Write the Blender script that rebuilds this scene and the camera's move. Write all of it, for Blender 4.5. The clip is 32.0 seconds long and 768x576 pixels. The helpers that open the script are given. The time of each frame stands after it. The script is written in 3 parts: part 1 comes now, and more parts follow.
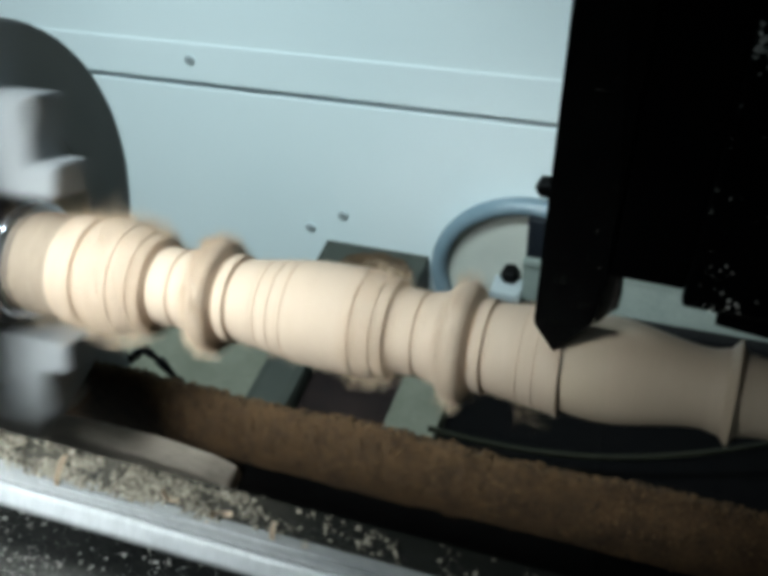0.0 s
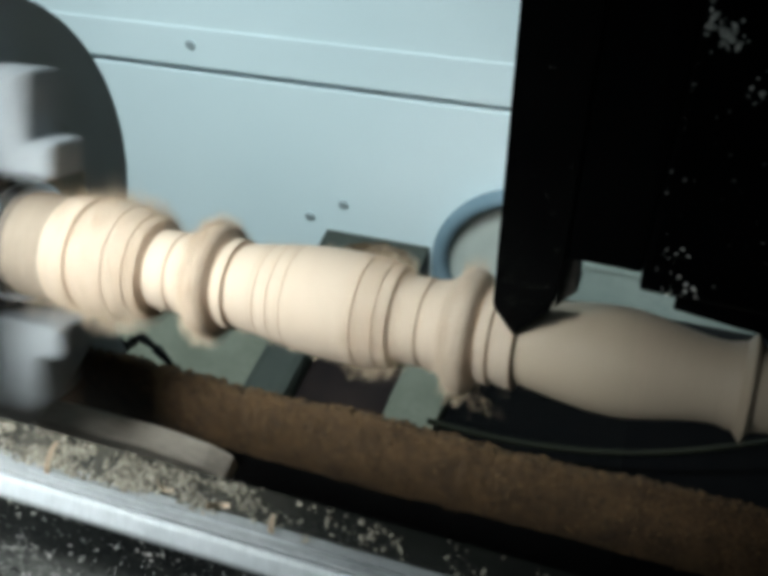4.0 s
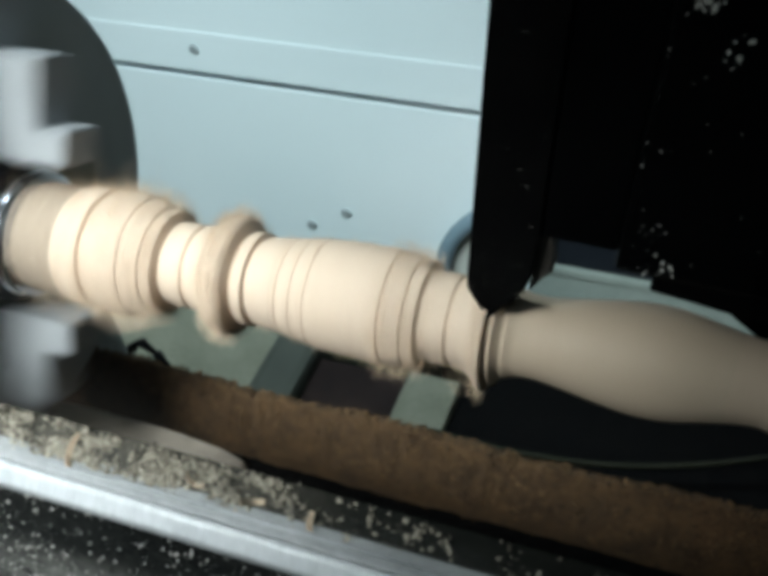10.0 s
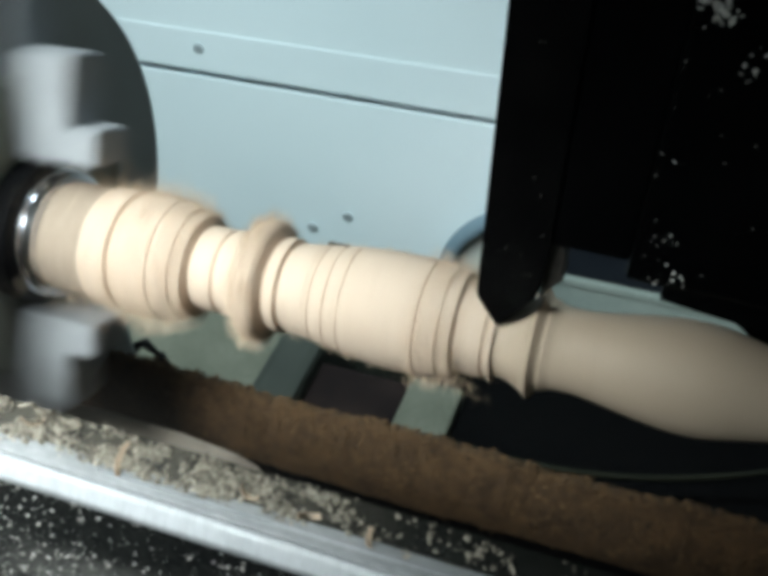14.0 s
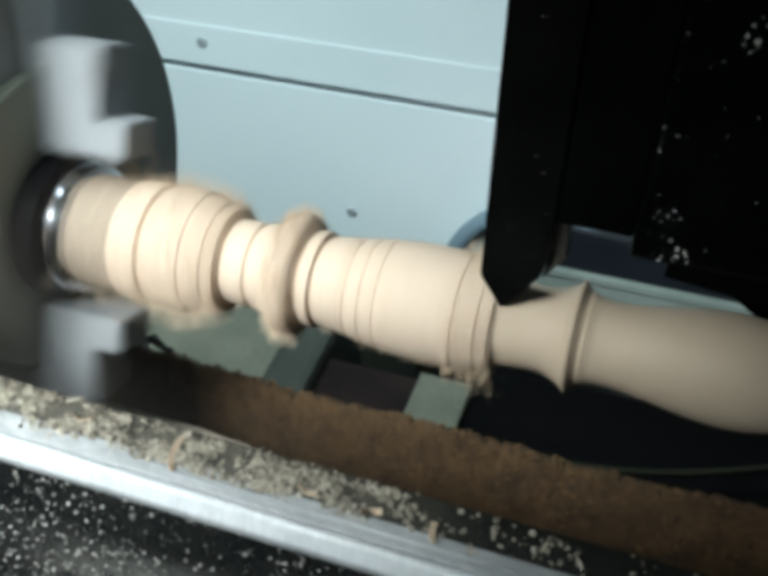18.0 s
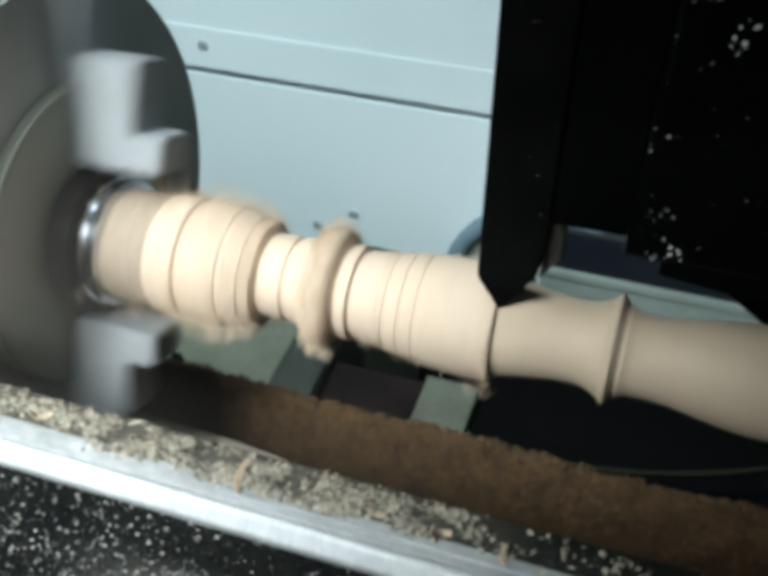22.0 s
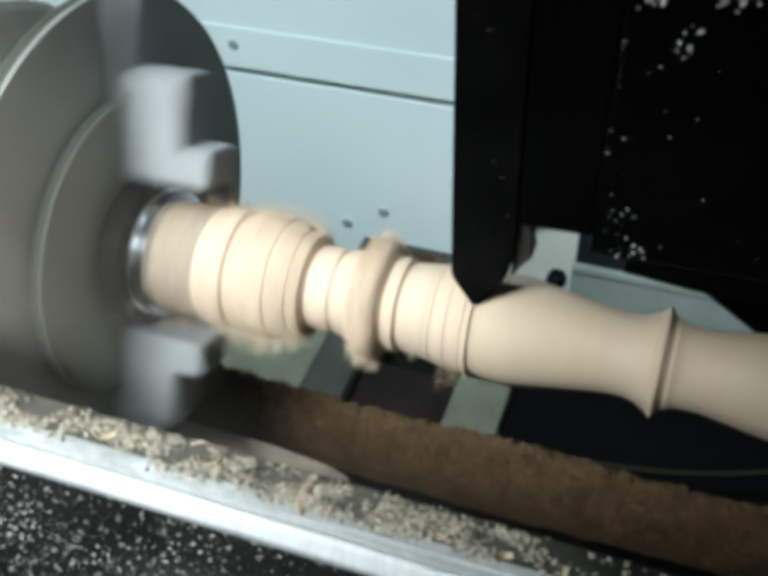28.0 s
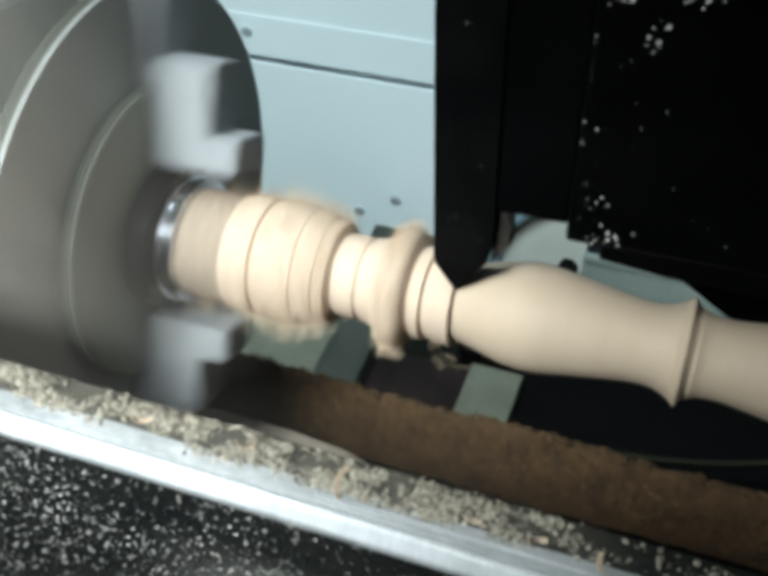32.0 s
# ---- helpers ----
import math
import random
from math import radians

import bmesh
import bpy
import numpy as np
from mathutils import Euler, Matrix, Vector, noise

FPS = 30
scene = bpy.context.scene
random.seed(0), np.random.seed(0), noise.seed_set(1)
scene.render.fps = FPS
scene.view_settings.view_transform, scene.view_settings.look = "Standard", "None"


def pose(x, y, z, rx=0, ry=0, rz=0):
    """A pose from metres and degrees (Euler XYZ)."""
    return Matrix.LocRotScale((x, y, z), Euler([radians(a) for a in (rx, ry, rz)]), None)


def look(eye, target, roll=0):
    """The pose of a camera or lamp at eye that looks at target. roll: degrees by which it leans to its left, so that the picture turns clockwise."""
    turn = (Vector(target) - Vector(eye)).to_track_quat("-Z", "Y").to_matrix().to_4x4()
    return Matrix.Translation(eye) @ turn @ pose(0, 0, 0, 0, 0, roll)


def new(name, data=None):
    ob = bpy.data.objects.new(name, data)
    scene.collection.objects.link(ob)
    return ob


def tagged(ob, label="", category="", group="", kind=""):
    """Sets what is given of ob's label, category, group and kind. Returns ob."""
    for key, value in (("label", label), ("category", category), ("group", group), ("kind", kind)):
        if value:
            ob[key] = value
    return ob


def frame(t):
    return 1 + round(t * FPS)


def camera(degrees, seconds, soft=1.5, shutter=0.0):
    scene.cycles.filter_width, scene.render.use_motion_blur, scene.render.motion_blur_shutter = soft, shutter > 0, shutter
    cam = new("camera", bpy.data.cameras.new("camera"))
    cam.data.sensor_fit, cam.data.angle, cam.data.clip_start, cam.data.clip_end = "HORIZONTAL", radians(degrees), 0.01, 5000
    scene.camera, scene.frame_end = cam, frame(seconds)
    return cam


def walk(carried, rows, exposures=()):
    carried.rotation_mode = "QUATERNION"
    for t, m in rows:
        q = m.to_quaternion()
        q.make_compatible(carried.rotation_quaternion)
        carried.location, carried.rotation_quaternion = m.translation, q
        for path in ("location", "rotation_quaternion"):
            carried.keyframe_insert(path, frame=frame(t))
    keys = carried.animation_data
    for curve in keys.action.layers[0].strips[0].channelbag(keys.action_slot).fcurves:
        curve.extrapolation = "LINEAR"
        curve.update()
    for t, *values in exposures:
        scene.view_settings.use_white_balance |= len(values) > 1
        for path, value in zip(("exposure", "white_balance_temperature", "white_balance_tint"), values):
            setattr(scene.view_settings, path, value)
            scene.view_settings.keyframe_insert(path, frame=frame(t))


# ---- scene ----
cam = camera(42.0, 32.0, soft=5.7, shutter=0.28)
PATH = [
    (0, (0.257, -0.334, 1.402), (-0.373, 0.936, -0.008), -9.2),
    (0.5, (0.26, -0.329, 1.403), (-0.391, 0.911, -0.025), -10.3),
    (1, (0.259, -0.33, 1.402), (-0.387, 0.908, -0.031), -10.1),
    (1.5, (0.26, -0.329, 1.399), (-0.374, 0.908, -0.039), -9.5),
    (2, (0.259, -0.323, 1.393), (-0.36, 0.927, -0.04), -8.8),
    (2.5, (0.257, -0.325, 1.395), (-0.375, 0.92, -0.038), -9.1),
    (4.5, (0.248, -0.327, 1.387), (-0.371, 0.944, -0.027), -8.0),
    (5, (0.247, -0.325, 1.385), (-0.366, 0.962, -0.018), -7.7),
    (5.5, (0.242, -0.326, 1.377), (-0.369, 0.984, -0.005), -6.9),
    (6, (0.241, -0.321, 1.373), (-0.373, 0.996, -0.001), -7.2),
    (6.5, (0.238, -0.32, 1.371), (-0.364, 1.008, 0.003), -7.1),
    (7, (0.236, -0.323, 1.371), (-0.374, 0.987, -0.012), -7.3),
    (7.5, (0.233, -0.324, 1.367), (-0.377, 0.984, -0.017), -7.0),
    (8, (0.231, -0.325, 1.366), (-0.376, 0.983, -0.021), -6.7),
    (8.5, (0.231, -0.326, 1.367), (-0.378, 0.978, -0.022), -6.7),
    (9, (0.23, -0.327, 1.366), (-0.383, 0.974, -0.025), -6.7),
    (9.5, (0.229, -0.327, 1.367), (-0.382, 0.971, -0.026), -6.7),
    (10, (0.227, -0.329, 1.369), (-0.382, 0.964, -0.03), -6.8),
    (10.5, (0.227, -0.33, 1.373), (-0.388, 0.953, -0.034), -7.1),
    (11, (0.224, -0.329, 1.373), (-0.395, 0.953, -0.031), -7.3),
    (11.5, (0.222, -0.331, 1.37), (-0.386, 0.962, -0.029), -6.7),
    (12, (0.217, -0.33, 1.373), (-0.381, 0.966, -0.029), -6.1),
    (12.5, (0.213, -0.333, 1.373), (-0.373, 0.966, -0.03), -5.5),
    (13, (0.209, -0.334, 1.369), (-0.387, 0.969, -0.026), -5.1),
    (13.5, (0.205, -0.333, 1.369), (-0.379, 0.973, -0.029), -4.7),
    (14, (0.2, -0.333, 1.37), (-0.377, 0.976, -0.028), -4.5),
    (14.5, (0.194, -0.335, 1.367), (-0.37, 0.983, -0.027), -3.9),
    (16.5, (0.19, -0.334, 1.372), (-0.374, 0.979, -0.028), -4.4),
    (17, (0.185, -0.337, 1.373), (-0.373, 0.974, -0.03), -4.4),
    (17.5, (0.179, -0.34, 1.369), (-0.382, 0.964, -0.04), -4.0),
    (18, (0.177, -0.339, 1.367), (-0.377, 0.972, -0.037), -4.0),
    (18.5, (0.173, -0.339, 1.37), (-0.38, 0.976, -0.033), -4.1),
    (19, (0.168, -0.341, 1.373), (-0.386, 0.971, -0.031), -4.2),
    (19.5, (0.166, -0.342, 1.372), (-0.381, 0.973, -0.032), -3.9),
    (20, (0.163, -0.339, 1.374), (-0.375, 0.976, -0.033), -3.8),
    (20.5, (0.16, -0.342, 1.374), (-0.371, 0.978, -0.032), -3.7),
    (21, (0.153, -0.349, 1.378), (-0.367, 0.974, -0.028), -3.3),
    (21.5, (0.154, -0.348, 1.381), (-0.372, 0.97, -0.028), -3.8),
    (22, (0.15, -0.344, 1.377), (-0.372, 0.973, -0.035), -3.4),
    (22.5, (0.148, -0.341, 1.376), (-0.366, 0.98, -0.035), -3.2),
    (23, (0.149, -0.341, 1.376), (-0.372, 0.979, -0.033), -3.5),
    (23.5, (0.144, -0.342, 1.376), (-0.383, 0.973, -0.035), -3.7),
    (24, (0.143, -0.338, 1.379), (-0.374, 0.973, -0.041), -3.9),
    (24.5, (0.141, -0.338, 1.379), (-0.367, 0.975, -0.041), -3.7),
    (25, (0.139, -0.336, 1.382), (-0.372, 0.979, -0.036), -3.9),
    (25.5, (0.138, -0.337, 1.38), (-0.377, 0.984, -0.031), -3.6),
    (27.5, (0.137, -0.344, 1.385), (-0.414, 0.959, -0.028), -3.9),
    (28, (0.136, -0.343, 1.389), (-0.421, 0.945, -0.035), -4.8),
    (28.5, (0.135, -0.343, 1.389), (-0.425, 0.943, -0.036), -4.9),
    (29, (0.137, -0.346, 1.391), (-0.426, 0.936, -0.037), -4.9),
    (29.5, (0.139, -0.347, 1.391), (-0.426, 0.928, -0.042), -4.9),
    (30, (0.138, -0.348, 1.39), (-0.429, 0.92, -0.05), -4.9),
    (30.5, (0.138, -0.347, 1.39), (-0.43, 0.916, -0.053), -5.0),
    (31, (0.137, -0.349, 1.394), (-0.44, 0.908, -0.051), -5.4),
    (31.5, (0.136, -0.349, 1.393), (-0.447, 0.906, -0.051), -5.5),
    (32, (0.126, -0.35, 1.393), (-0.432, 0.92, -0.048), -4.6),
]
walk(cam, [(t, look(eye, target, roll)) for t, eye, target, roll in PATH])

# ---------------------------------------------------------------- world and light
world = bpy.data.worlds.new("workshop_air")
scene.world = world
world.use_nodes = True
world.node_tree.nodes["Background"].inputs[0].default_value = (0.60, 0.72, 0.80, 1)
world.node_tree.nodes["Background"].inputs[1].default_value = 0.03


def area(name, m, sx, sy, watts, colour, beam=180):
    data = bpy.data.lights.new(name, "AREA")
    data.shape, data.size, data.size_y, data.energy, data.color = "RECTANGLE", sx, sy, watts, colour
    data.spread = radians(beam)
    ob = new(name, data)
    ob.matrix_world = m
    return ob


# unseen lamps: key lamp before the machine, ceiling lamp added as fill
KEY_LAMP = ((-0.27, -0.54, 1.70), (-0.072, -0.03, 1.0))
CEILING_FILL = ((-0.30, -1.9, 2.90), (-0.1, 0.1, 0.8))
area("hood_light", look(*KEY_LAMP), 0.28, 0.18, 0.88, (0.90, 0.975, 0.975), 37)
area("ceiling_light", look(*CEILING_FILL), 1.3, 0.5, 2.9, (0.70, 0.92, 1.0))

# unseen strip lamp, added to brighten the back panel evenly
PANEL_FILL = ((-0.50, 0.10, 2.02), (-0.46, 0.70, 0.30))
area("back_light", look(*PANEL_FILL), 1.10, 0.08, 5.15, (0.78, 0.955, 1.0), 70)

# ---------------------------------------------------------------- materials


def node_mat(name, base, rough=0.5, metal=0.0):
    m = bpy.data.materials.new(name)
    m.use_nodes = True
    b = m.node_tree.nodes["Principled BSDF"]
    b.inputs["Base Color"].default_value = (*base, 1)
    b.inputs["Roughness"].default_value = rough
    b.inputs["Metallic"].default_value = metal
    return m, m.node_tree, b


def surface(name, base, second, rough=0.5, metal=0.0, scale=30.0, fine=300.0, bump=0.15, stretch=(1, 1, 1), mixed=0.5, rough_to=None, depth=0.001):
    """Two tones mixed by a coarse and a fine noise, with relief from the fine one."""
    m, nt, b = node_mat(name, base, rough, metal)
    add, link = nt.nodes.new, nt.links.new
    co = add("ShaderNodeTexCoord")
    mp = add("ShaderNodeMapping")
    mp.inputs["Scale"].default_value = stretch
    link(co.outputs["Object"], mp.inputs["Vector"])
    n1, n2 = add("ShaderNodeTexNoise"), add("ShaderNodeTexNoise")
    for n, s in ((n1, scale), (n2, fine)):
        n.inputs["Scale"].default_value = s
        n.inputs["Detail"].default_value = 4
        link(mp.outputs[0], n.inputs["Vector"])
    mx = add("ShaderNodeMath")
    mx.operation = "MULTIPLY_ADD"
    mx.inputs[1].default_value = 0.5
    sc = add("ShaderNodeMath")
    sc.operation = "MULTIPLY"
    sc.inputs[1].default_value = 0.5
    link(n2.outputs[0], sc.inputs[0])
    link(n1.outputs[0], mx.inputs[0])
    link(sc.outputs[0], mx.inputs[2])
    ramp = add("ShaderNodeValToRGB")
    ramp.color_ramp.elements[0].position = 0.5 - 0.25 * mixed
    ramp.color_ramp.elements[1].position = 0.5 + 0.25 * mixed
    ramp.color_ramp.elements[0].color = (*base, 1)
    ramp.color_ramp.elements[1].color = (*second, 1)
    link(mx.outputs[0], ramp.inputs[0])
    link(ramp.outputs[0], b.inputs["Base Color"])
    if rough_to is not None:
        mr = add("ShaderNodeMapRange")
        mr.inputs["From Min"].default_value, mr.inputs["From Max"].default_value = 0.35, 0.65
        mr.inputs["To Min"].default_value, mr.inputs["To Max"].default_value = rough, rough_to
        link(n1.outputs[0], mr.inputs["Value"])
        link(mr.outputs[0], b.inputs["Roughness"])
    bp = add("ShaderNodeBump")
    bp.inputs["Strength"].default_value = bump
    bp.inputs["Distance"].default_value = depth
    link(n2.outputs[0], bp.inputs["Height"])
    link(bp.outputs[0], b.inputs["Normal"])
    return m


def varied(name, dark, light, rough=0.8):
    """One tone for each loose piece of a mesh."""
    m, nt, b = node_mat(name, light, rough)
    g = nt.nodes.new("ShaderNodeNewGeometry")
    r = nt.nodes.new("ShaderNodeValToRGB")
    r.color_ramp.elements[0].color, r.color_ramp.elements[1].color = (*dark, 1), (*light, 1)
    nt.links.new(g.outputs["Random Per Island"], r.inputs[0])
    nt.links.new(r.outputs[0], b.inputs["Base Color"])
    return m


def dulled(m, level):
    m.node_tree.nodes["Principled BSDF"].inputs["Specular IOR Level"].default_value = level
    return m


PANEL = surface("pale_blue_steel_paint", (0.77, 0.86, 0.885), (0.82, 0.90, 0.92), 0.42, scale=5, fine=160, bump=0.05, rough_to=0.55)
# greyer than the panel paint: shade at the panel's foot put into colour
PANEL_FOOT_SHADE = surface("panel_foot_shade", (0.56, 0.64, 0.65), (0.64, 0.72, 0.73), 0.5, scale=9, fine=120, bump=0.08)
BLACK = dulled(surface("black_tool_steel", (0.0010, 0.0011, 0.0014), (0.0026, 0.0026, 0.003), 0.42, metal=0.0, scale=25, fine=500, bump=0.12, rough_to=0.6), 0.05)
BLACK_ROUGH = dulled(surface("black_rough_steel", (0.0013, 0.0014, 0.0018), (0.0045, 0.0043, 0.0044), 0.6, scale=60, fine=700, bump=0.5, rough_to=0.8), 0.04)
WOOD = surface("fresh_turned_wood", (0.555, 0.436, 0.322), (0.615, 0.492, 0.372), 0.62, scale=60, fine=420, bump=0.05, stretch=(3, 0.25, 0.25), mixed=0.9)
WOOD_RAW = surface("rough_turned_wood", (0.595, 0.460, 0.348), (0.68, 0.545, 0.433), 0.75, scale=90, fine=900, bump=0.35, stretch=(3, 0.3, 0.3), mixed=0.9)
FIBRE = varied("wood_fibre", (0.60, 0.44, 0.30), (0.80, 0.66, 0.50), 0.8)
SAWDUST = surface("brown_sawdust", (0.026, 0.013, 0.005), (0.122, 0.066, 0.026), 0.95, scale=45, fine=520, bump=1.0, mixed=0.7, depth=0.004)
CRUMB = varied("sawdust_crumb", (0.024, 0.013, 0.005), (0.150, 0.086, 0.036), 0.95)
CHIP = varied("pale_wood_chip", (0.13, 0.115, 0.09), (0.60, 0.55, 0.45), 0.85)
SPECK = varied("pale_wood_speck", (0.42, 0.41, 0.38), (0.88, 0.87, 0.82), 0.85)
ALU = surface("brushed_aluminium", (0.42, 0.455, 0.475), (0.62, 0.65, 0.67), 0.42, metal=0.35, scale=70, fine=500, bump=0.25, stretch=(1, 0.3, 0.3), mixed=0.9, rough_to=0.6)
RAIL_GREY = dulled(surface("dusty_black_rail", (0.004, 0.005, 0.004), (0.014, 0.015, 0.012), 0.6, scale=30, fine=300, bump=0.3), 0.2)
STRIP = surface("worn_silver_strip", (0.25, 0.268, 0.275), (0.55, 0.575, 0.585), 0.5, metal=0.3, scale=45, fine=350, bump=0.3, stretch=(0.5, 1, 1), mixed=0.9, rough_to=0.7)
APRON = dulled(surface("black_painted_apron", (0.003, 0.004, 0.005), (0.026, 0.028, 0.026), 0.6, scale=11, fine=400, bump=0.4, rough_to=0.75), 0.12)


def grey_patch(m, colour, x0, x1, z0, z1):
    """A grey tone over one stretch of a surface, faded in x and z and broken up by noise."""
    nt = m.node_tree
    add, link = nt.nodes.new, nt.links.new
    b = nt.nodes["Principled BSDF"]
    old = b.inputs["Base Color"].links[0].from_socket
    co, sep, grain = add("ShaderNodeTexCoord"), add("ShaderNodeSeparateXYZ"), add("ShaderNodeTexNoise")
    grain.inputs["Scale"].default_value, grain.inputs["Detail"].default_value = 160.0, 8.0
    link(co.outputs["Object"], sep.inputs[0])
    link(co.outputs["Object"], grain.inputs["Vector"])
    last = None
    for out, lo, hi in ((sep.outputs["X"], x0, x1), (sep.outputs["Z"], z0, z1), (grain.outputs[0], 0.22, 0.55)):
        r = add("ShaderNodeMapRange")
        r.interpolation_type = "SMOOTHSTEP"
        r.inputs["From Min"].default_value, r.inputs["From Max"].default_value = lo, hi
        link(out, r.inputs["Value"])
        if last is None:
            last = r.outputs[0]
        else:
            k = add("ShaderNodeMath")
            k.operation = "MULTIPLY"
            link(last, k.inputs[0])
            link(r.outputs[0], k.inputs[1])
            last = k.outputs[0]
    mix = add("ShaderNodeMix")
    mix.data_type = "RGBA"
    link(last, mix.inputs["Factor"])
    link(old, mix.inputs[6])
    mix.inputs[7].default_value = (*colour, 1)
    link(mix.outputs[2], b.inputs["Base Color"])
    return m


# apron greyer towards +x and downwards, sill top greyer towards -x
grey_patch(APRON, (0.30, 0.305, 0.28), -0.07, 0.05, 1.055, 1.015)
grey_patch(RAIL_GREY, (0.075, 0.070, 0.056), 0.140, 0.085, 1.0, 1.01)
DARK = surface("dark_green_grey_iron", (0.022, 0.027, 0.021), (0.048, 0.055, 0.043), 0.6, scale=18, fine=220, bump=0.2)
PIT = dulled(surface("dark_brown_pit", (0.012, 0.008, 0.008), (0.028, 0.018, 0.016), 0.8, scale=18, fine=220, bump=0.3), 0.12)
PLATE = surface("grey_green_plate", (0.118, 0.123, 0.088), (0.185, 0.188, 0.142), 0.6, scale=22, fine=200, bump=0.15)
CHUCK = surface("dark_grey_chuck_iron", (0.25, 0.266, 0.262), (0.33, 0.347, 0.338), 0.5, metal=0.2, scale=30, fine=300, bump=0.1, rough_to=0.6)
JAW = surface("bright_jaw_steel", (0.30, 0.315, 0.33), (0.38, 0.395, 0.41), 0.5, metal=0.2, scale=40, fine=400, bump=0.08)
CHUCK_FACE = surface("grey_spun_chuck_steel", (0.19, 0.20, 0.165), (0.25, 0.26, 0.22), 0.5, metal=0.0, scale=30, fine=300, bump=0.1, rough_to=0.65)
STOCK = surface("untouched_wood_stock", (0.31, 0.240, 0.182), (0.38, 0.300, 0.232), 0.8, scale=90, fine=900, bump=0.3, stretch=(3, 0.3, 0.3), mixed=0.9)
CHROME = surface("polished_steel", (0.50, 0.52, 0.56), (0.66, 0.68, 0.72), 0.2, metal=1.0, scale=40, fine=400, bump=0.03)
RUBBER = dulled(surface("black_ring_iron", (0.003, 0.003, 0.0035), (0.008, 0.008, 0.009), 0.3, scale=40, fine=300, bump=0.1), 0.3)
RING = surface("blue_grey_painted_ring", (0.17, 0.25, 0.30), (0.23, 0.31, 0.36), 0.3, scale=30, fine=300, bump=0.1)
FLANGE = surface("cream_grey_flange", (0.52, 0.54, 0.49), (0.62, 0.63, 0.57), 0.5, scale=15, fine=200, bump=0.1)
BOARD = surface("dusty_pale_board", (0.46, 0.40, 0.33), (0.64, 0.57, 0.49), 0.85, scale=22, fine=240, bump=0.6, stretch=(0.3, 1, 1))
FLANK = surface("worn_brown_steel", (0.016, 0.014, 0.013), (0.075, 0.066, 0.056), 0.6, metal=0.2, scale=180, fine=900, bump=0.8)
NAVY = surface("navy_paint", (0.006, 0.009, 0.014), (0.012, 0.016, 0.022), 0.4, scale=30, fine=300, bump=0.1)
PLINTH = surface("grey_green_paint", (0.20, 0.245, 0.225), (0.27, 0.315, 0.29), 0.5, scale=16, fine=240, bump=0.15)
CABLE = dulled(surface("olive_cable", (0.010, 0.011, 0.007), (0.018, 0.019, 0.011), 0.6, scale=30, fine=300, bump=0.1), 0.1)
BOLT = surface("dull_bolt_steel", (0.44, 0.50, 0.52), (0.54, 0.60, 0.62), 0.5, metal=0.1, scale=80, fine=600, bump=0.1)
PLASTER = surface("workshop_plaster", (0.50, 0.52, 0.50), (0.60, 0.61, 0.58), 0.9, scale=3, fine=60, bump=0.2)
CONCRETE = surface("workshop_concrete", (0.22, 0.22, 0.21), (0.32, 0.31, 0.29), 0.85, scale=4, fine=80, bump=0.3)

# ---------------------------------------------------------------- mesh helpers


def mesh_from(name, verts, faces, material, smooth=False):
    me = bpy.data.meshes.new(name)
    me.from_pydata(verts, [], faces)
    me.validate()
    me.materials.append(material)
    if smooth:
        me.polygons.foreach_set("use_smooth", [True] * len(me.polygons))
    me.update()
    return me


def put(name, me, parent=None, label="", m=None):
    ob = new(name, me)
    if parent is not None:
        ob.parent = parent
    if m is not None:
        ob.matrix_basis = m
    if label:
        ob["label"] = label
    return ob


def part(name, bm, material, parent, label="", m=None, smooth=False):
    me = bpy.data.meshes.new(name)
    bmesh.ops.recalc_face_normals(bm, faces=bm.faces)
    bm.to_mesh(me)
    bm.free()
    me.materials.append(material)
    if smooth:
        me.polygons.foreach_set("use_smooth", [True] * len(me.polygons))
    return put(name, me, parent, label, m)


def thing(name, label, category, group="", m=None):
    ob = new(name)
    ob.empty_display_size = 0.02
    if m is not None:
        ob.matrix_basis = m
    return tagged(ob, label, category, group)


def box_bm(lo, hi, bevel=0.0, bm=None):
    bm = bm or bmesh.new()
    made = bmesh.ops.create_cube(bm, size=1)
    for v in made["verts"]:
        v.co = Vector([(lo[i] + hi[i]) / 2 + v.co[i] * (hi[i] - lo[i]) for i in range(3)])
    if bevel:
        edges = list({e for v in made["verts"] for e in v.link_edges})
        bmesh.ops.bevel(bm, geom=edges, offset=bevel, segments=2, affect="EDGES", profile=0.6)
    return bm


def prism_bm(profile, x0, x1, bevel=0.0):
    """A profile in (y, z) drawn along x."""
    bm = bmesh.new()
    face = bm.faces.new([bm.verts.new((x0, y, z)) for y, z in profile])
    made = bmesh.ops.extrude_face_region(bm, geom=[face])
    for v in made["geom"]:
        if isinstance(v, bmesh.types.BMVert):
            v.co.x = x1
    if bevel:
        bmesh.ops.bevel(bm, geom=list(bm.edges), offset=bevel, segments=2, affect="EDGES", profile=0.6)
    return bm


def plate_bm(outline, y0, y1, bevel=0.0):
    """An outline in (x, z) with thickness along y."""
    bm = bmesh.new()
    face = bm.faces.new([bm.verts.new((x, y0, z)) for x, z in outline])
    made = bmesh.ops.extrude_face_region(bm, geom=[face])
    for v in made["geom"]:
        if isinstance(v, bmesh.types.BMVert):
            v.co.y = y1
    if bevel:
        bmesh.ops.bevel(bm, geom=list(bm.edges), offset=bevel, segments=2, affect="EDGES", profile=0.6)
    return bm


